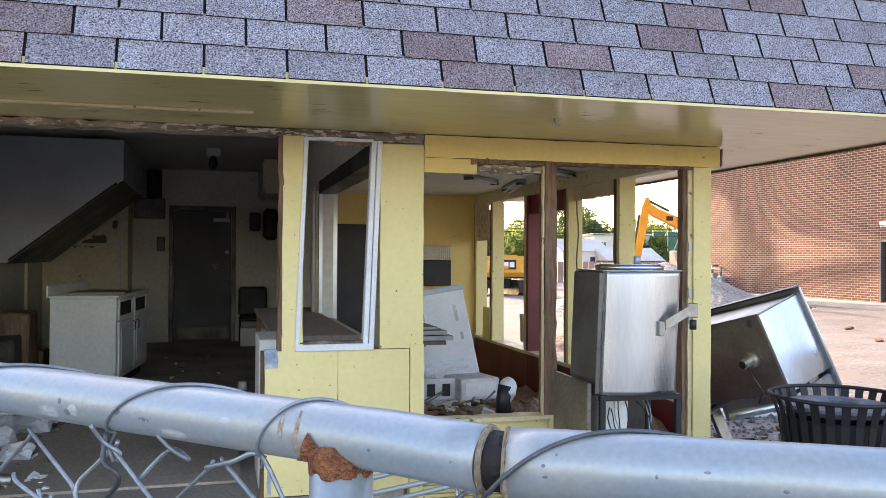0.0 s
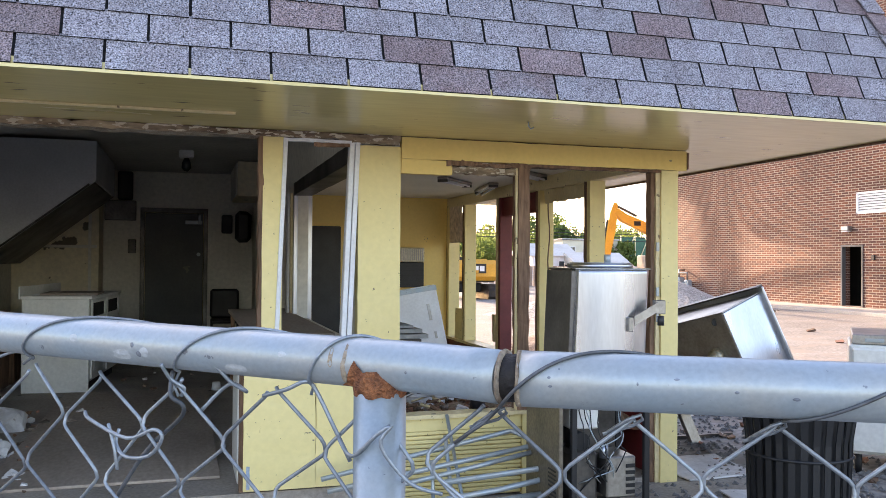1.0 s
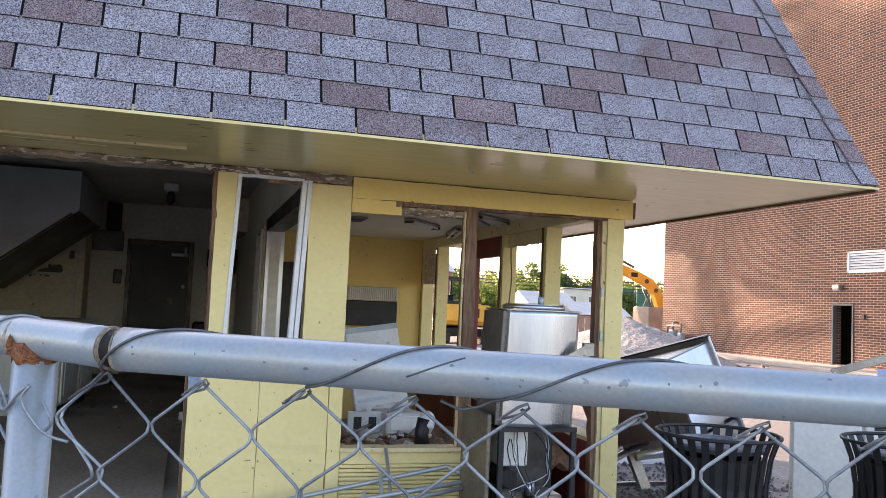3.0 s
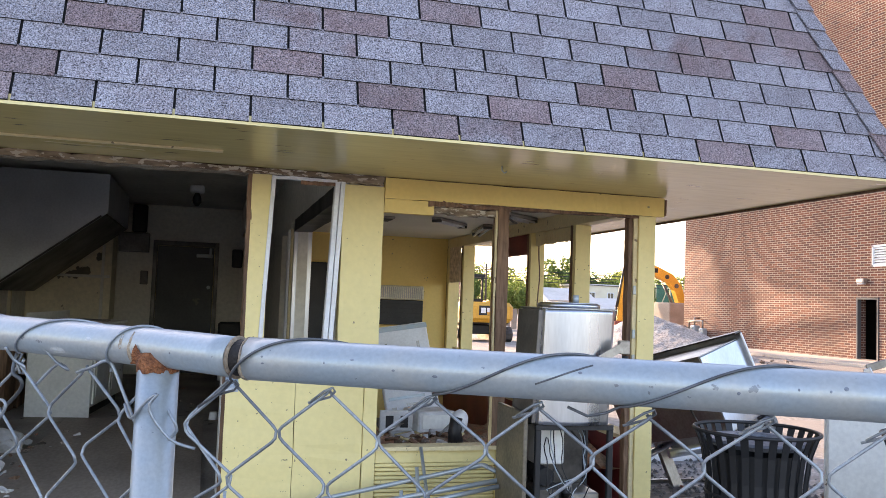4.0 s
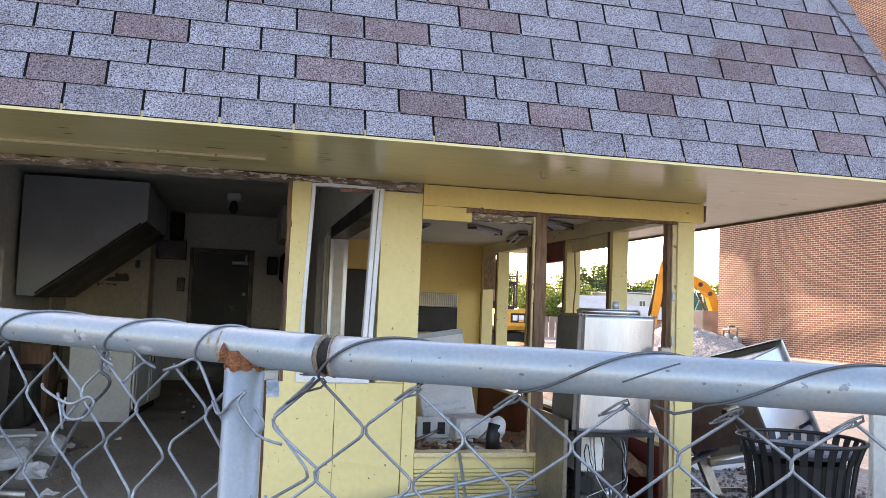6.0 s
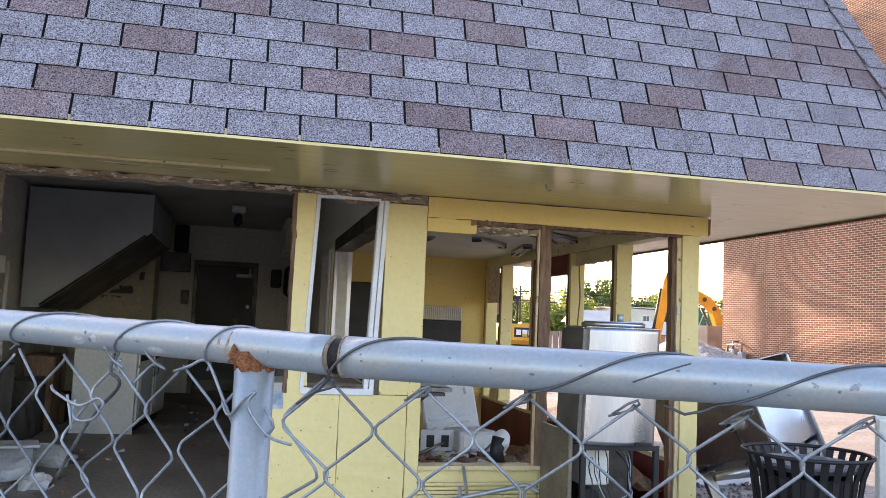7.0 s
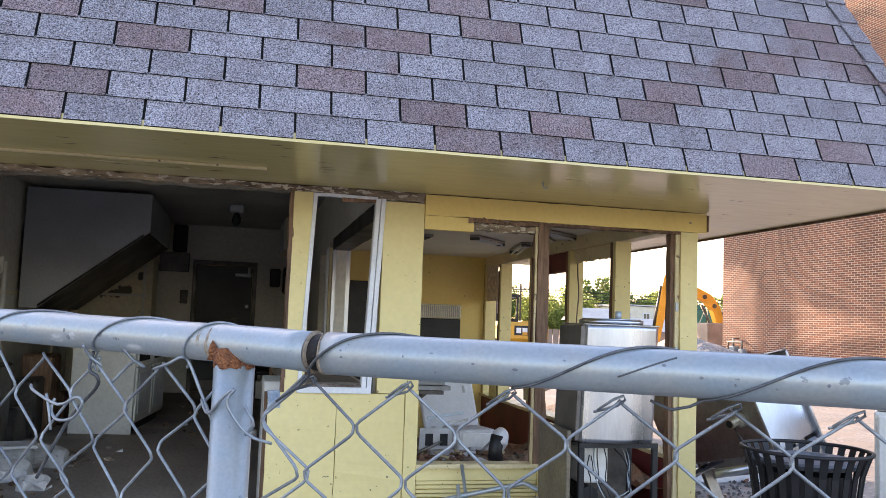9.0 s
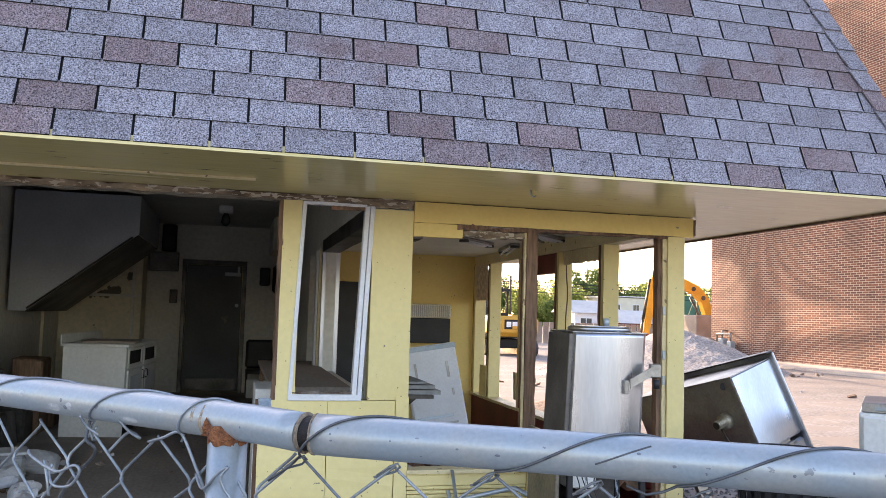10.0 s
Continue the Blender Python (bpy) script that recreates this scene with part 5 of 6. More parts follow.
def sink():
    s = thing("tipped_sink", (3.471, 5.088, 0.988), "large stainless steel catering sink tipped on its side", "sink")
    s.scale = (0.9, 0.9, 0.9)
    U = Vector((-0.25, 0.93, -0.25)).normalized()
    V = Vector((0.95, 0.245, 0.32))
    V = (V - U * V.dot(U)).normalized()
    D = V.cross(U).normalized()
    D = D if D.z < 0 else -D

    def block(u0, u1, v0, v1, d0, d1, bevel=0.0):
        bm = bmesh.new()
        r = boxes((u0, u1, v0, v1, d0, d1), bevel=bevel)
        for v in r.verts:
            v.co = U * v.co.x + V * v.co.y + D * v.co.z
        return r
    # underside and upper bowl side take a darker steel: shade put into the colour
    part("bowl_base", block(0.0, 1.15, 0.0, 0.012, 0.0, 0.62, 0.004), DULLSTEEL, s, "brown-grey bowl underside, its shade put into the colour")
    part("bowl_side", block(-0.012, 0.0, 0.0, 0.52, 0.0, 0.62, 0.003), STEEL, s)
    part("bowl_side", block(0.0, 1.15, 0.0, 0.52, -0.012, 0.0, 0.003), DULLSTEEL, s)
    part("bowl_side", block(0.0, 1.15, 0.013, 0.52, 0.62, 0.632, 0.003), STEEL, s)
    part("rim", block(-0.05, 1.2, 0.52, 0.545, -0.05, 0.92, 0.008), STEEL, s)
    part("splash_back", block(-0.045, 1.2, 0.46, 0.54, -0.065, -0.052, 0.003), DARKSTEEL, s)
    part("drain_board", block(-0.02, 0.6, 0.40, 0.519, 0.66, 0.90, 0.02), STEEL, s)
    bm = bmesh.new()
    c = U * 0.20 + D * 0.32
    tube(bm, [c, c - V * 0.05, c - V * 0.055, c - V * 0.14], 0.07, 20, [1.0, 0.9, 0.55, 0.55])
    part("drain", bm, mat("brass_grey", (0.42, 0.37, 0.28), (0.3, 0.27, 0.2), 20, 0.45, 0.7, bump=0.1), s, "tarnished drain fitting")
    bm = bmesh.new()
    tube(bm, [c - V * 0.13, c - V * 0.141], 0.03, 16)
    part("drain_hole", bm, BLACK, s)
    bm = bmesh.new()
    tube(bm, [c - V * 0.10 + D * 0.03, c - V * 0.10 + D * 0.25 + U * -0.05, c - V * 0.10 + D * 0.32 + U * 0.03], 0.008, 6)
    part("lever", bm, DARKSTEEL, s)
    bm = bmesh.new()
    c = U * 0.05 + D * 0.70
    tube(bm, [c + V * 0.50, c + V * 0.05, c - V * 0.02, c - V * 0.02 + Vector((-0.46, 0.08, -0.09))], 0.035, 16, [1.25, 1.25, 1.0, 1.0])
    part("leg", bm, STEEL, s)
    for u, d in ((0.95, 0.72),):
        bm = bmesh.new()
        c = U * u + D * d
        tube(bm, [c + V * 0.40, c - V * 0.6], 0.03, 12)
        part("leg", bm, STEEL, s)
    bm = bmesh.new()
    disc(bm, U * 0.88 + D * 0.42 - V * 0.008, 0.045, 0.004, 18, "y")
    part("round_label", bm, WHITE, s)
    bm = bmesh.new()
    disc(bm, U * 0.09 + D * 0.05 - V * 0.008, 0.03, 0.004, 14, "y")
    part("hole", bm, BLACK, s)
    # the frame that it has come to rest on
    part("under_frame", block(0.0, 0.04, -0.05, 0.42, 0.66, 1.0, 0.004), DULLSTEEL, s)
    part("under_frame", block(0.02, 0.05, 0.28, 0.40, 0.63, 1.30, 0.003), DULLSTEEL, s)
    part("under_frame", block(1.1, 1.14, 0.28, 0.40, 0.63, 1.30, 0.003), DULLSTEEL, s)


def litter_bin(at, turn):
    b = thing("litter_bin", (*at, G), "black slatted steel litter bin with a flared rim", "bin", "litter bins", turn=turn)
    n, h = 28, 0.83
    for k in range(n):
        a = 2 * math.pi * k / n
        bm = bmesh.new()
        prof = [(0.235, 0.03), (0.248, 0.30), (0.257, 0.58), (0.278, 0.72), (0.306, 0.80), (0.315, 0.82)]
        w = 0.032
        rows = []
        for r, z in prof:
            wd = w * (r / 0.25)
            rows.append([bm.verts.new((r * math.cos(a) - e * math.sin(a) * wd / 2, r * math.sin(a) + e * math.cos(a) * wd / 2, z)) for e in (-1, 1)]
                        + [bm.verts.new(((r - 0.006) * math.cos(a) - e * math.sin(a) * wd / 2, (r - 0.006) * math.sin(a) + e * math.cos(a) * wd / 2, z)) for e in (1, -1)])
        for p, q in zip(rows, rows[1:]):
            for j in range(4):
                bm.faces.new((p[j], p[(j + 1) % 4], q[(j + 1) % 4], q[j]))
        part("slat", bm, BLACK, b)
    for r, z, t in ((0.315, 0.826, 0.010), (0.255, 0.50, 0.008), (0.237, 0.06, 0.010)):
        bm = bmesh.new()
        tube(bm, [(r * math.cos(2 * math.pi * k / 48), r * math.sin(2 * math.pi * k / 48), z) for k in range(49)], t, 8, cap=False)
        part("hoop", bm, BLACK, b)
    part("base", disc(bmesh.new(), (0, 0, 0.0), 0.226, 0.03, 28), BLACK, b)
    bm = bmesh.new()
    rings = []
    for r, z in ((0.095, 0.73), (0.095, 0.785), (0.113, 0.80), (0.252, 0.785), (0.262, 0.772), (0.245, 0.75)):
        rings.append([bm.verts.new((r * math.cos(2 * math.pi * k / 32), r * math.sin(2 * math.pi * k / 32), z)) for k in range(32)])
    for p, q in zip(rings, rings[1:]):
        for k in range(32):
            bm.faces.new((p[k], p[(k + 1) % 32], q[(k + 1) % 32], q[k]))
    part("lid", bm, mat("grey_black_lid", (0.17, 0.18, 0.20), (0.12, 0.125, 0.14), 5, 0.5, bump=0.05), b, "dusty dark lid with a round hole")
    bm = bmesh.new()
    rings = [[bm.verts.new((r * math.cos(2 * math.pi * k / 28), r * math.sin(2 * math.pi * k / 28), z)) for k in range(28)] for r, z in ((0.205, 0.05), (0.218, 0.72))]
    for k in range(28):
        bm.faces.new((rings[0][k], rings[0][(k + 1) % 28], rings[1][(k + 1) % 28], rings[1][k]))
    part("liner", bm, BLACKP, b)
    return b


boiler()
sink()
litter_bin((2.88, 3.62), 5)
litter_bin((3.82, 3.31), 17)


def fridge():
    f = thing("counter_fridge", (4.30, 4.80, G), "pale grey catering fridge with a steel frame on top", "fridge", turn=-42)
    part("body", boxes((0.0, 1.3, 0.02, 0.75, 0.14, 0.90), bevel=0.01), APPL, f)
    part("door", boxes((0.02, 0.46, -0.02, 0.018, 0.16, 0.88), bevel=0.012), APPL, f)
    part("door", boxes((0.48, 1.28, -0.02, 0.018, 0.16, 0.88), bevel=0.012), APPL, f)
    part("drawer", boxes((0.02, 0.55, 0.05, 0.75, 0.901, 0.97), bevel=0.006), DULLSTEEL, f)
    part("latch", boxes((0.10, 0.22, 0.03, 0.049, 0.92, 0.945), bevel=0.004), GALV, f)
    part("lid", plank(0.56, 1.25, 0.1, 0.7, 0.902, 0.915, 6, 0.003, 2.0), STEEL, f)
    bm = bmesh.new()
    vs = [bm.verts.new(p) for p in ((0.58, 0.70, 0.93), (0.98, 0.70, 0.93), (0.98, 0.78, 1.10), (0.58, 0.78, 1.10), (0.58, 0.715, 0.925), (0.98, 0.715, 0.925), (0.98, 0.795, 1.095), (0.58, 0.795, 1.095))]
    for q in ((0, 1, 2, 3), (4, 5, 6, 7), (0, 1, 5, 4), (3, 2, 6, 7), (0, 3, 7, 4), (1, 2, 6, 5)):
        bm.faces.new([vs[k] for k in q])
    part("splash_plate", bm, STEEL, f)
    for x in (0.06, 1.2):
        for y in (0.08, 0.68):
            part("leg", tubes([[(x, y, 0.0), (x, y, 0.14)]], 0.025, 10), BLACK, f)
    u = thing("equipment_rack", (4.60, 4.66, G + 0.972), "bare stainless steel angle frame standing on a fridge", "frame", turn=-42)
    for nm, a in (("upright", [(0.0, 0, 0.0), (-0.05, 0, 0.11)]), ("rail", [(-0.05, 0, 0.11), (0.51, 0.08, 0.31)]), ("upright", [(0.51, 0.08, 0.31), (0.61, 0.1, -0.05)]), ("foot", [(0.61, 0.1, -0.04), (0.81, 0.12, -0.05)])):
        p, q = Vector(a[0]), Vector(a[1])
        bm = boxes((-0.022, 0.022, -0.026, 0.026, 0.0, (q - p).length), bevel=0.003)
        for v in bm.verts:
            v.co = p + (q - p).to_track_quat("Z", "Y") @ v.co
        part(nm, bm, STEEL if nm == "upright" else DULLSTEEL, u)


fridge()

# galvanised pipes heaped in front of the slatted apron
for k, (a, r) in enumerate((([(0.60, 4.72, 0.12), (0.875, 4.72, 0.173), (1.725, 4.72, 0.330), (1.745, 4.71, 0.331), (1.83, 4.51, 0.297), (1.82, 4.50, 0.292), (1.241, 4.50, 0.207), (0.60, 4.50, 0.11)], 0.0145),
                            ([(1.76, 4.45, 0.262), (1.418, 4.45, 0.202), (0.75, 4.45, 0.09)], 0.014),
                            ([(1.389, 4.90, 0.411), (1.40, 4.66, 0.03), (1.41, 4.55, -0.11)], 0.011),
                            ([(1.305, 4.66, 0.34), (1.33, 4.56, -0.11)], 0.012),
                            ([(1.179, 4.50, 0.241), (1.19, 4.48, -0.11)], 0.011),
                            ([(0.8, 4.32, 0.03), (1.5, 4.32, 0.10), (1.74, 4.32, 0.135), (1.80, 4.33, 0.165), (1.76, 4.34, 0.195), (1.2, 4.36, 0.15)], 0.016),
                            ([(0.9, 4.26, 0.02), (1.82, 4.30, 0.07)], 0.017),
                            ([(0.9, 4.20, -0.06), (1.85, 4.24, -0.02)], 0.020),
                            ([(1.0, 4.12, -0.095), (1.80, 4.2, -0.09)], 0.024),
                            ([(1.1, 4.4, -0.095), (1.85, 4.5, -0.09)], 0.024))):
    one("steel_pipe", tubes([a], r, 12), GALV, "galvanised fence pipe in a heap by the wall", "pipe", "pipes by the wall")
bm = bmesh.new()
for rr in (0.0, 0.03, 0.06):
    tube(bm, [(1.62 + (0.28 - rr) * math.cos(t), 4.15 + (0.17 - rr * 0.5) * math.sin(t), 0.0 + rr * 0.5) for t in [2 * math.pi * k / 30 for k in range(31)]], 0.014, 8)
one("hose_coil", bm, mat("grey_hose", (0.16, 0.17, 0.18), (0.11, 0.115, 0.12), 9, 0.6), "coil of grey hose on the ground", "hose")

# boards, sheets and lumps on the ground by the corner
for a, m, lab in ((plank(3.2, 5.4, 7.0, 7.14, G, G + 0.07, 14, 0.004, 50.0), WHITE, "white painted timber on the gravel"),
                  (plank(3.1, 5.0, 7.3, 7.42, G, G + 0.06, 14, 0.004, 51.0), RAWWOOD, "raw timber on the gravel"),
                  (rough(boxes((3.1, 3.7, 4.9, 5.5, G + 0.01, G + 0.02)), 0.02, 4, 4), PAPER, "bent white sheet on the ground"),
                  (rough(boxes((3.1, 3.55, 4.2, 4.6, G + 0.01, G + 0.02)), 0.02, 4, 4), PAPER, "bent white sheet on the ground"),
                  (plank(3.0, 4.3, 6.1, 6.14, G, G + 0.03, 10, 0.004, 52.0), DARKSTEEL, "dark steel bar on the ground")):
    one("board" if m is not PAPER else "sheet", a, m, lab, "debris")
scatter(75, 3.05, 5.2, 4.4, 8.6, G, 0.03, 0.10, label="small lump of rubble on the ground")
scatter(28, 4.5, 14, 9, 22, G, 0.08, 0.25, flat=0.4, label="lump of rubble on the lot")
# rubble and sheets at the near side of the kitchen
scatter(95, -2.2, -1.0, 5.3, 8.2, 0.0, 0.03, 0.10, label="small lump of rubble on the kitchen floor")
tb2 = thing("plastic_tub", (-1.72, 7.0, 0.0), "grey plastic tub among rubble on the kitchen floor", "tub", turn=15)
part("body", boxes((-0.20, 0.20, -0.14, 0.14, 0.0, 0.20), bevel=0.03), GREYBOARD, tb2)
part("rim", boxes((-0.22, 0.22, -0.16, 0.16, 0.201, 0.222), bevel=0.008), PAPER, tb2)
scatter(20, -0.9, 0.3, 6.5, 12, 0.0, 0.03, 0.08, label="small lump of rubble on the kitchen floor")
for k, (x, y, s) in enumerate(((-1.62, 6.75, 0.16), (-1.36, 6.35, 0.11), (-1.75, 6.2, 0.15), (-1.5, 7.3, 0.17))):
    bm = bmesh.new()
    bmesh.ops.create_icosphere(bm, subdivisions=3, radius=s)
    for v in bm.verts:
        v.co = Vector((v.co.x, v.co.y, v.co.z * 0.55))
    rough(bm, s * 0.55, 5 / (s * 4), seed=k * 3.0)
    ob = one("crumpled_sheet", bm, PAPER, "crumpled pale plastic sheet on the kitchen floor", "sheet", "crumpled sheets")
    ob.location = (x, y, s * 0.35)
one("floor_pipe", tubes([[(-1.75, 5.7, 0.06), (-1.22, 5.55, 0.05)]], 0.035, 14), DULLSTEEL, "short steel pipe on the kitchen floor", "pipe")
for k in range(7):
    one("stacked_junk", rough(boxes((-2.45 + 0.05 * k, -2.05 + 0.03 * k, 6.6 + k * 0.55, 7.0 + k * 0.55, 0.0, 0.35 + 0.22 * (k % 3)), bevel=0.02), 0.03, 3, seed=k), random.Random(k).choice((DARKSTEEL, BLACKP, RAWWOOD)), "dark junk stacked against the kitchen wall", "junk", "junk by the wall")
one("white_ball", disc(bmesh.new(), (0.18, 9.0, 0.0), 0.05, 0.08, 14, "z", 0.04), WHITE, "small white cup on the floor", "cup")

# ---- the lot behind ----


def excavator(at, turn, name="excavator", yellow=CATY, boom=True, label="yellow compact excavator seen from behind"):
    e = thing(name, (*at, G), label, "excavator", turn=turn)
    for y in (-0.85, 0.85):
        bm = bmesh.new()
        prof = [(-1.4, 0.1), (-1.25, 0.0), (1.25, 0.0), (1.4, 0.1), (1.45, 0.32), (1.25, 0.58), (-1.25, 0.58), (-1.45, 0.32)]
        a = [bm.verts.new((x, y - 0.22, z)) for x, z in prof]
        b = [bm.verts.new((x, y + 0.22, z)) for x, z in prof]
        bm.faces.new(a)
        bm.faces.new(b[::-1])
        for i in range(8):
            bm.faces.new((a[i], b[i], b[(i + 1) % 8], a[(i + 1) % 8]))
        tr = part("track", bm, DARKSTEEL, e)
        for x in (-1.1, -0.5, 0.1, 0.7, 1.15):
            bm = bmesh.new()
            disc(bm, (x, y + (0.221 if y > 0 else -0.27), 0.28), 0.2, 0.045, 12, "y")
            part("wheel", bm, BLACK, tr)
    part("undercarriage", boxes((-0.7, 0.7, -0.62, 0.62, 0.25, 0.62), bevel=0.04), BLACK, e)
    part("deck", boxes((-1.2, 1.0, -1.0, 1.0, 0.66, 0.90), bevel=0.05), DARKSTEEL, e)
    cw = part("counterweight", boxes((-1.65, -0.5, -1.02, 1.02, 0.72, 1.50), bevel=0.16), yellow, e)
    part("badge", boxes((-1.662, -1.651, -0.42, 0.42, 1.0, 1.36), bevel=0.003), BLACK, cw, "black badge with white and yellow shapes")
    part("badge_shape", boxes((-1.670, -1.6625, -0.34, -0.15, 1.08, 1.28), (-1.670, -1.6625, -0.10, 0.10, 1.08, 1.28), (-1.670, -1.6625, 0.15, 0.34, 1.08, 1.28), bevel=0.002), WHITE, cw)
    part("badge_mark", boxes((-1.673, -1.6705, -0.10, 0.10, 1.02, 1.12)), CATY, cw)
    part("engine_cover", boxes((-0.5, 0.9, -1.0, -0.27, 0.9, 1.55), bevel=0.08), yellow, e)
    cab = part("cab", boxes((-0.35, -0.27, 0.05, 0.12, 0.9, 2.5), (-0.35, -0.27, 0.93, 1.0, 0.9, 2.5), (1.0, 1.07, 0.05, 0.12, 0.9, 2.45), (1.0, 1.07, 0.93, 1.0, 0.9, 2.45), (0.35, 0.42, 0.95, 1.0, 0.9, 2.5), (-0.4, 1.1, 0.0, 1.05, 2.46, 2.58), (-0.35, 1.07, 0.05, 1.0, 0.9, 1.05), (-0.35, -0.27, 0.12, 0.93, 1.5, 1.62)), BLACK, e, "black cab frame with glass")
    part("pane", boxes((-0.33, -0.32, 0.12, 0.93, 1.62, 2.46), (-0.27, 1.0, 0.97, 0.975, 1.1, 2.46)), CABGLASS, cab)
    part("seat", boxes((0.0, 0.5, 0.25, 0.8, 1.05, 1.85), bevel=0.08), BLACKP, cab)
    part("mirror", boxes((0.9, 1.0, 1.1, 1.25, 1.9, 2.2), bevel=0.02), BLACK, cab)
    cab.location.y = -0.25
    if boom:
        def arm(nm, pts, w, hgt):
            bm = bmesh.new()
            rows = []
            for i, (x, z) in enumerate(pts):
                p, q = pts[max(i - 1, 0)], pts[min(i + 1, len(pts) - 1)]
                d = Vector((q[0] - p[0], 0, q[1] - p[1])).normalized()
                nrm = Vector((-d.z, 0, d.x)) * hgt[i] / 2
                c = Vector((x, -0.2, z))
                rows.append([bm.verts.new(c + nrm * s + Vector((0, t * w / 2, 0))) for s, t in ((1, 1), (1, -1), (-1, -1), (-1, 1))])
            for a, b in zip(rows, rows[1:]):
                for j in range(4):
                    bm.faces.new((a[j], a[(j + 1) % 4], b[(j + 1) % 4], b[j]))
            bm.faces.new(rows[0][::-1])
            bm.faces.new(rows[-1])
            return part(nm, bm, yellow, e)
        arm("boom", [(0.9, 1.2), (1.2, 1.75), (1.5, 2.65), (1.95, 3.13), (2.7, 3.46), (3.7, 3.84), (4.2, 4.2)], 0.40, [0.38, 0.42, 0.48, 0.52, 0.50, 0.44, 0.34])
        st = arm("stick", [(4.22, 4.62), (4.32, 4.1), (4.46, 3.2), (4.72, 1.9), (4.9, 0.75)], 0.30, [0.22, 0.46, 0.48, 0.40, 0.30])
        for r in ([(2.9, -0.2, 3.95), (4.15, -0.2, 4.5)], [(1.1, -0.5, 1.0), (2.1, -0.5, 2.8)], [(4.62, -0.2, 3.7), (5.05, -0.2, 1.5)], [(5.05, -0.2, 1.5), (5.15, -0.2, 0.7)]):
            part("ram", tubes([r], 0.07, 10), DARKSTEEL, e)
        for x, z in ((2.2, 3.22), (1.62, 2.75)):
            part("pin", tube(bmesh.new(), [(x, -0.45, z), (x, 0.05, z)], 0.12, 12), DARKSTEEL, e)
        part("boom_badge", boxes((2.75, 3.15, 0.001, 0.006, 3.42, 3.66)), BLACK, e)
        part("quick_coupler", boxes((4.72, 5.22, -0.42, 0.02, 0.35, 0.80), bevel=0.08), REDSTEEL, e, "red-brown coupler")
        part("bucket", rough(boxes((4.55, 5.25, -0.62, 0.22, -0.10, 0.34), bevel=0.12), 0.02, 2), yellow, e)


excavator((10.3, 31.6), 92, boom=False)
excavator((26.0, 40.0), 180, yellow=ORANGE, label="large orange-yellow excavator with its boom raised")


def pile(at, rx, ry, h, label, m=GRAVEL, name="gravel_pile", n=44):
    bm = bmesh.new()
    vs = [[None] * (n + 1) for _ in range(n + 1)]
    for i in range(n + 1):
        for j in range(n + 1):
            u, v = i / n * 2 - 1, j / n * 2 - 1
            d = math.hypot(u, v)
            z = max(0.0, 1 - d) * h
            z += (noise.noise(Vector((u * 3, v * 3, h))) * 0.10 + noise.noise(Vector((u * 24, v * 24, h))) * 0.02) * h * (1 if d < 1 else 0) * min(1, (1 - d) * 4)
            vs[i][j] = bm.verts.new((u * rx, v * ry, z - 0.02))
    for i in range(n):
        for j in range(n):
            bm.faces.new((vs[i][j], vs[i + 1][j], vs[i + 1][j + 1], vs[i][j + 1]))
    ob = tagged(part(name, bm, m), label, "pile", kind="stuff")
    ob.location = (*at, G)


pile((14.2, 25.0), 3.3, 4.2, 1.36, "grey heap of crushed stone")
pile((9.6, 21.0), 2.2, 1.8, 0.55, "low heap of pale broken concrete")
pile((5.9, 13.0), 1.2, 1.0, 0.35, "low heap of pale rubble", RUBBLE, "rubble_pile")
scatter(35, 13.0, 18.4, 20.5, 26, G, 0.08, 0.2, label="loose stone at the foot of a gravel heap", kinds=1)
rng = np.random.default_rng(8)
pv, pf = [], []
for k in range(2600):
    x, y = rng.uniform(2.2, 5.4), rng.uniform(3.4, 8.2)
    if x < 3.05 and y > 4.9:
        continue
    q = rng.uniform(0.010, 0.030)
    i = len(pv)
    h = rng.uniform(-0.3, 0.3, 6)
    pv += [(x - q * (1 + h[0]), y, G + q * 0.3), (x, y - q * (1 + h[1]), G + q * 0.2), (x + q * (1 + h[2]), y, G + q * 0.4), (x, y + q * (1 + h[3]), G + q * 0.3), (x + h[4] * q, y + h[5] * q, G + q * 1.1)]
    pf += [(i, i + 1, i + 4), (i + 1, i + 2, i + 4), (i + 2, i + 3, i + 4), (i + 3, i, i + 4), (i + 3, i + 2, i + 1, i)]
me = bpy.data.meshes.new("gravel")
me.from_pydata(pv, [], pf)
me.materials.append(mat("grey_chippings", (0.20, 0.195, 0.19), (0.11, 0.105, 0.10), 30, 0.9, bump=0.3, fine=80))
tagged(new("gravel", me), "loose grey stone chippings round the building's corner", "gravel", kind="stuff")
one("concrete_pipe", tubes([[(17.2, 31.0, 0.3), (19.6, 31.5, 0.3)]], 0.42, 16), CONC, "short concrete pipe on the lot", "pipe")
one("earth_box", boxes((22.2, 24.0, 37.0, 38.6, G, 1.7), bevel=0.05), PLY, "brown timber box behind the gravel heap", "box")


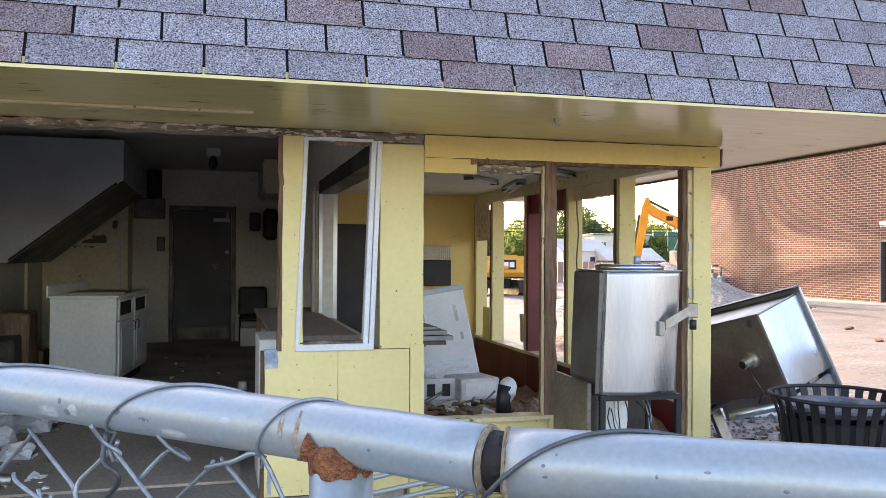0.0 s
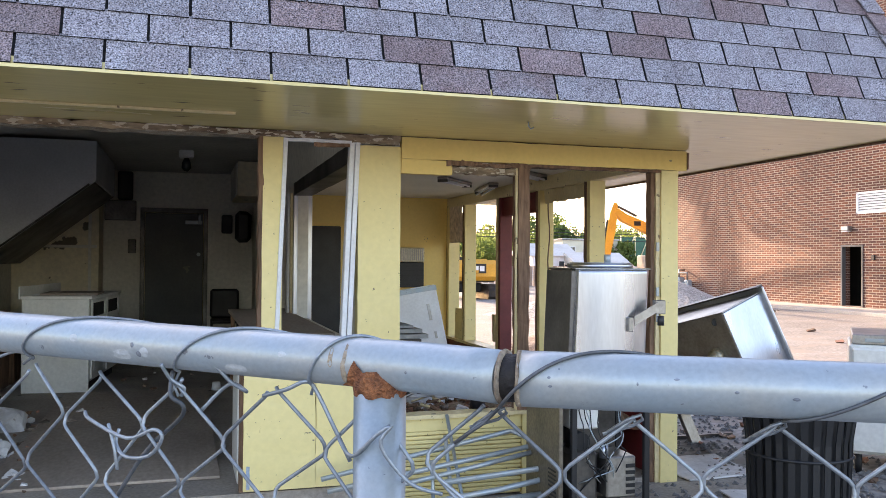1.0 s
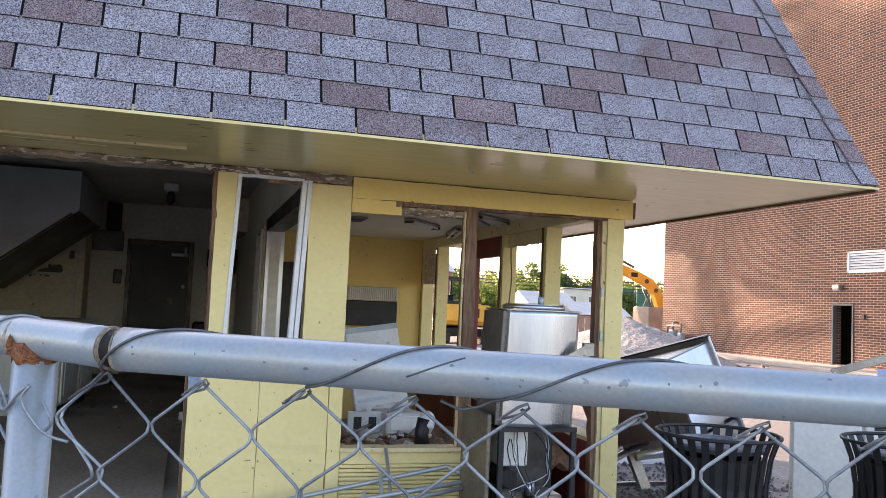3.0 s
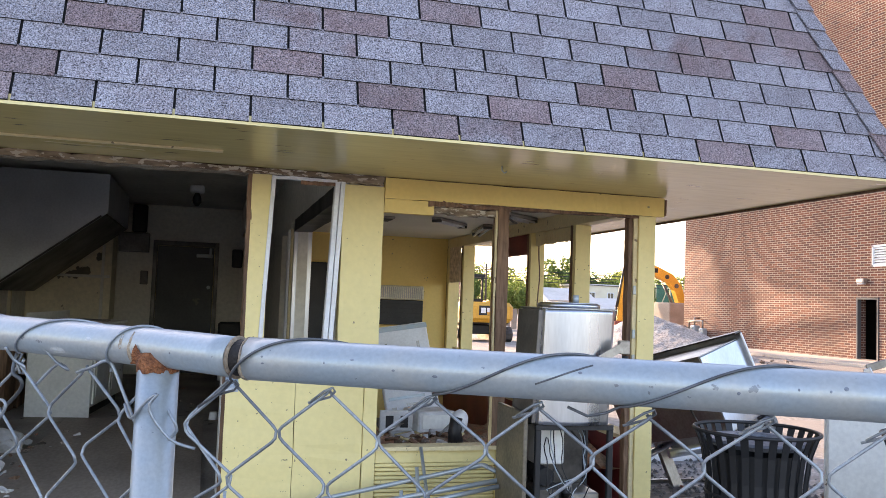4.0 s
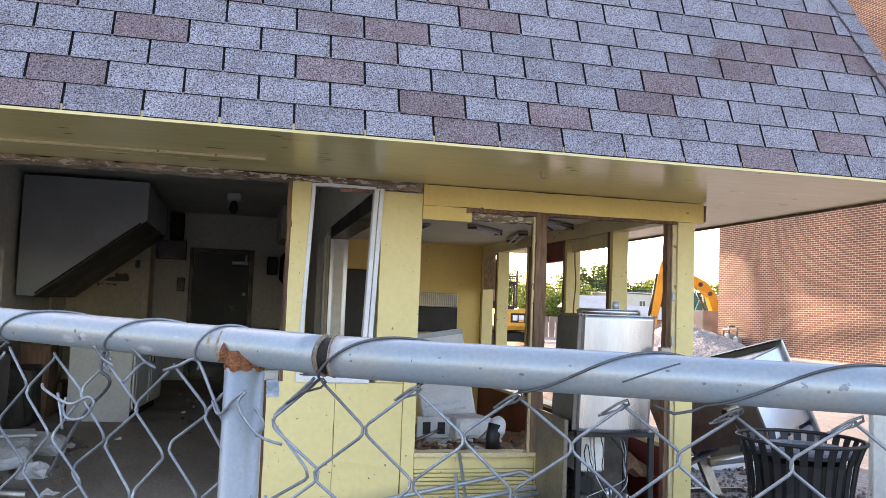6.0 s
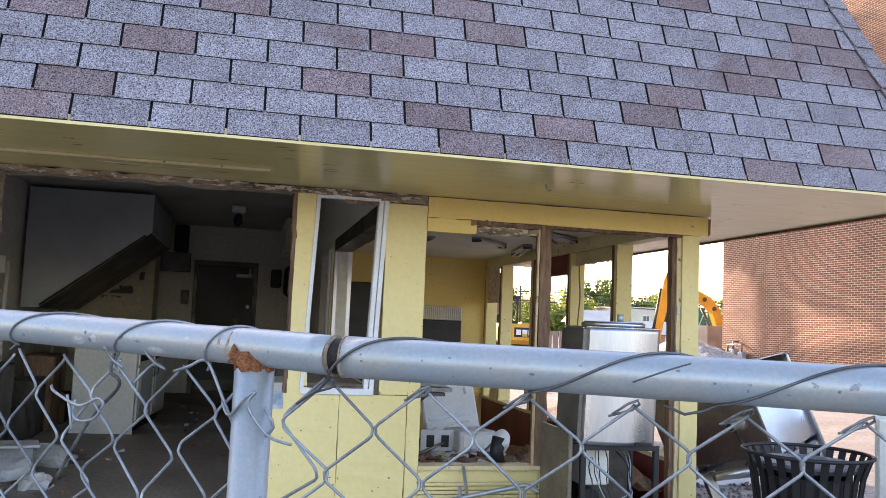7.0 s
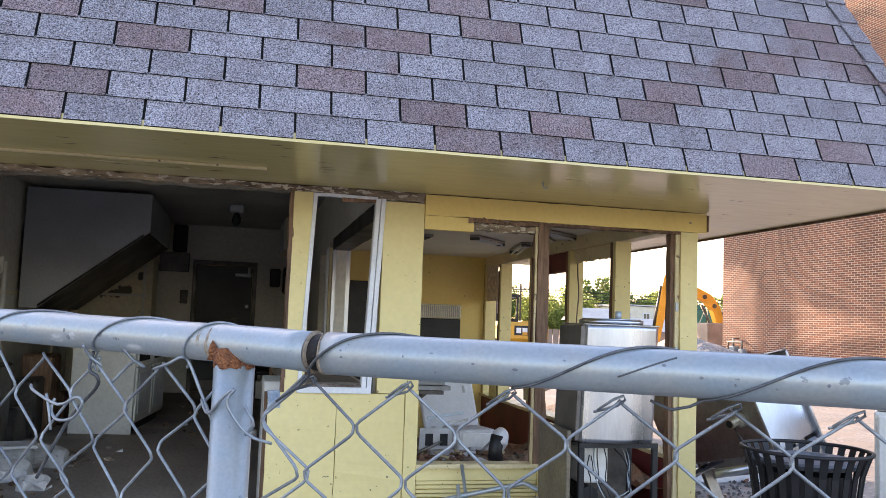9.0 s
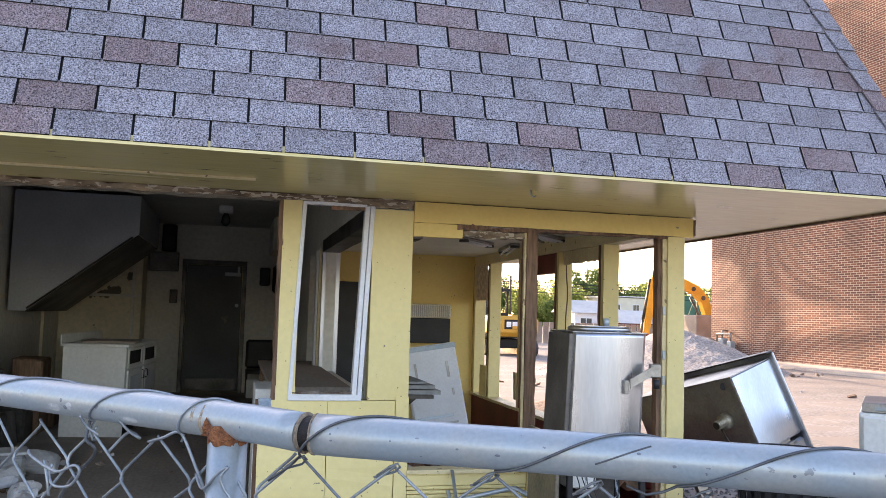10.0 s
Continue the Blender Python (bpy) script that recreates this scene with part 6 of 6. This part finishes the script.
def dumpster():
    d = thing("red_dumpster", (16.6, 14.7, G), "rusty red steel skip near the brick wall", "skip")
    part("body", boxes((0.0, 2.2, -3.0, 0.0, 0.55, 2.1), bevel=0.03), REDSTEEL, d)
    for y in (-0.15, -1.0, -1.9, -2.8):
        part("rib", boxes((-0.10, -0.002, y - 0.08, y + 0.08, 0.6, 2.1), bevel=0.01), REDSTEEL, d)
    part("top_rail", boxes((-0.12, 0.05, -3.0, 0.02, 2.101, 2.25), bevel=0.02), REDSTEEL, d)
    for x, y in ((0.2, -0.3), (1.9, -0.3), (0.2, -2.6), (1.9, -2.6)):
        part("skid", boxes((x - 0.1, x + 0.1, y - 0.2, y + 0.2, 0.0, 0.549)), BLACK, d)


dumpster()


def tree(at, h, r, m, seed, leaves=8000, crown=None, label="broad green tree beyond the lot"):
    rng = np.random.default_rng(seed)
    t = thing("tree", (*at, G), label, "tree", "trees beyond the lot")
    bm = bmesh.new()
    tube(bm, [(0, 0, 0), (0.1, 0, h * 0.25), (0, 0.1, h * 0.5), (0, 0, h * 0.85)], h * 0.035, 8, [1.2, 0.9, 0.6, 0.15])
    for k in range(7):
        a = k * 0.9 + seed
        z = h * (0.28 + 0.07 * k)
        tube(bm, [(0, 0, z), (math.cos(a) * r * 0.35, math.sin(a) * r * 0.35, z + h * 0.10), (math.cos(a) * r * 0.75, math.sin(a) * r * 0.75, z + h * 0.17)], h * 0.013, 6, [1, 0.7, 0.25])
    part("trunk", bm, BARK, t)
    clumps = []
    for _ in range(44):
        v = rng.normal(size=3)
        v /= np.linalg.norm(v)
        q = rng.uniform(0.45, 1.0)
        clumps.append((v * q * np.array([r, r, crown[1] if crown else h * 0.42]) + np.array([0, 0, crown[0] if crown else h * 0.55]), rng.uniform(0.16, 0.36) * r))
    verts, faces = [], []
    for k in range(leaves):
        c, cr = clumps[rng.integers(len(clumps))]
        d = rng.normal(size=3)
        d /= np.linalg.norm(d)
        p = c + d * cr * rng.uniform(0.6, 1.05)
        s = rng.uniform(0.14, 0.36)
        a = rng.normal(size=3)
        a /= np.linalg.norm(a)
        b = np.cross(a, d)
        b /= np.linalg.norm(b) + 1e-6
        i = len(verts)
        verts += [tuple(p - a * s), tuple(p + b * s * 0.6), tuple(p + a * s), tuple(p - b * s * 0.6)]
        faces.append((i, i + 1, i + 2, i + 3))
    me = bpy.data.meshes.new("crown")
    me.from_pydata(verts, [], faces)
    me.materials.append(m)
    ob = new("crown", me)
    ob.parent = t


for k, (x, y, h, r, m) in enumerate(((24, 62, 8.5, 4.2, LEAF), (29, 66, 9.5, 4.6, LEAFD), (33, 63, 8.0, 4.4, LEAF), (38, 70, 8.5, 4.6, LEAF), (43, 74, 9.5, 5, LEAFD), (47, 72, 9.5, 4.6, LEAF),
                                     (52, 78, 11.0, 5, LEAF), (20, 72, 8.5, 4.6, LEAFD), (15, 70, 8.5, 4.6, LEAF), (26, 78, 10, 5.5, LEAF), (57, 80, 11.5, 5.5, LEAFD), (62, 82, 11.5, 5.5, LEAF), (36, 58, 5.5, 3.2, LEAFD), (31, 57, 5, 3, LEAF))):
    tree((x * 2, y * 2), h * (0.66, 0.98, 0.80, 0.90)[k % 4], r * (1.7, 1.25, 1.6, 1.4)[k % 4], m, k + 1, 9000)

# two trees hidden from the camera, added to cast shade on the upper brick
tree((9.6, 54.0), 23.0, 4.8, LEAFD, 78, 5200, (19.4, 4.3), "very tall unseen tree added behind the building to shade the brick wall")
tree((13.0, 54.0), 18.5, 6.2, LEAF, 77, 4200, (14.8, 3.4), "tall unseen tree added behind the building to shade the brick wall")


def far_house(name, at, w, d, h, wallm, roofm, label, wins=3, turn=0.0, gable=True):
    b = thing(name, (*at, G), label, "building", turn=turn)
    part("wall", boxes((-w / 2, w / 2, 0, d, 0, h)), wallm, b)
    if gable:
        bm = bmesh.new()
        p = [bm.verts.new(c) for c in ((-w / 2 - 0.3, -0.3, h), (w / 2 + 0.3, -0.3, h), (w / 2 + 0.3, d + 0.3, h), (-w / 2 - 0.3, d + 0.3, h), (-w / 2 - 0.3, d / 2, h + d * 0.25), (w / 2 + 0.3, d / 2, h + d * 0.25))]
        for q in ((0, 1, 5, 4), (2, 3, 4, 5), (0, 4, 3), (1, 2, 5), (0, 3, 2, 1)):
            bm.faces.new([p[k] for k in q])
        part("roof", bm, roofm, b)
    else:
        part("roof", boxes((-w / 2 - 0.2, w / 2 + 0.2, -0.2, d + 0.2, h, h + 0.25)), roofm, b)
    for i in range(wins):
        x = -w / 2 + w * (i + 0.5) / wins
        wn_ = part("window", boxes((x - 0.55, x + 0.55, -0.06, -0.01, h * 0.5, h * 0.8)), WHITE, b)
        part("pane", boxes((x - 0.45, x - 0.04, -0.075, -0.061, h * 0.52, h * 0.78), (x + 0.04, x + 0.45, -0.075, -0.061, h * 0.52, h * 0.78)), GLASS, wn_)


far_house("far_house", (57, 112), 9.0, 8, 4.6, CLAD, ROOFW, "cream house with paired windows beyond the lot", 3, gable=False)
far_house("far_shed", (27.3, 60), 3.6, 4, 1.9, WHITE, ROOFW, "low white shed beyond the lot", 2)
far_house("far_barn", (30.6, 58), 4.2, 4, 1.2, MAROON, ROOFW, "low red shed with a pale roof beyond the lot", 2)
far_house("far_store", (23.0, 84), 7.0, 6, 5.0, mat("dusty_red_wall", (0.34, 0.16, 0.13), (0.28, 0.13, 0.1), 1, 0.8), ROOFW, "small red house behind the trees", 2)
sc = thing("scaffold", (62.0, 112, G), "green sheeted scaffold beside a house", "scaffold")
for i in range(3):
    part("sheet", boxes((i * 2.4, i * 2.4 + 2.2, 0, 0.05, 0.2, 5.2)), GREENM, sc)
    part("brace", tubes([[(i * 2.4, -0.1, 0), (i * 2.4 + 2.2, -0.1, 5.2)], [(i * 2.4, -0.1, 0), (i * 2.4, -0.1, 5.4)]], 0.08, 6), CREAM, sc)


def pole(at, h):
    p = thing("power_pole", (*at, G), "wooden power pole with a crossarm", "pole", "power poles")
    part("mast", tubes([[(0, 0, 0), (0, 0, h)]], 0.13, 8), BARK, p)
    part("crossarm", boxes((-1.1, 1.1, -0.06, 0.06, h - 0.8, h - 0.65)), BARK, p)
    for x in (-1.0, -0.4, 0.4, 1.0):
        part("insulator", disc(bmesh.new(), (x, 0, h - 0.64), 0.05, 0.14, 8), STONE, p)


pole((-20, 92), 6.4)
pole((33.0, 98), 6.4)
pole((90, 104), 6.4)
for k, x in enumerate((-1.0, -0.4, 0.4, 1.0)):
    for (x0, y0), (x1, y1) in (((-20, 92), (33.0, 98)), ((33.0, 98), (90, 104))):
        pts = [(x0 + x + (x1 - x0) * t, y0 + (y1 - y0) * t, G + 5.9 - 0.45 * k - 0.3 * 4 * t * (1 - t)) for t in [i / 16 for i in range(17)]]
        one("power_line", tubes([pts], 0.045, 5), BLACK, "sagging power line across the lot's edge", "cable", "power lines")
ft = thing("far_fence", (14.0, 46.0, G), "brown timber fence at the far edge of the lot", "fence")
for i in range(40):
    part("picket", boxes((i * 0.4, i * 0.4 + 0.34, 0, 0.05, 0.0, 1.2)), PLY, ft)
one("weeds", tubes([[(3.35 + 0.02 * (i % 20), 6.3 + 0.03 * (i // 20), G), (3.35 + 0.02 * (i % 20) + random.uniform(-0.05, 0.05), 6.3 + 0.03 * (i // 20) + random.uniform(-0.04, 0.04), G + random.uniform(0.05, 0.16))] for i in range(140)], 0.003, 3), GRASS, "tuft of weeds by the building's corner", "weeds", kind="stuff")

# ---- shingles last ----
shingles()
hip_caps()
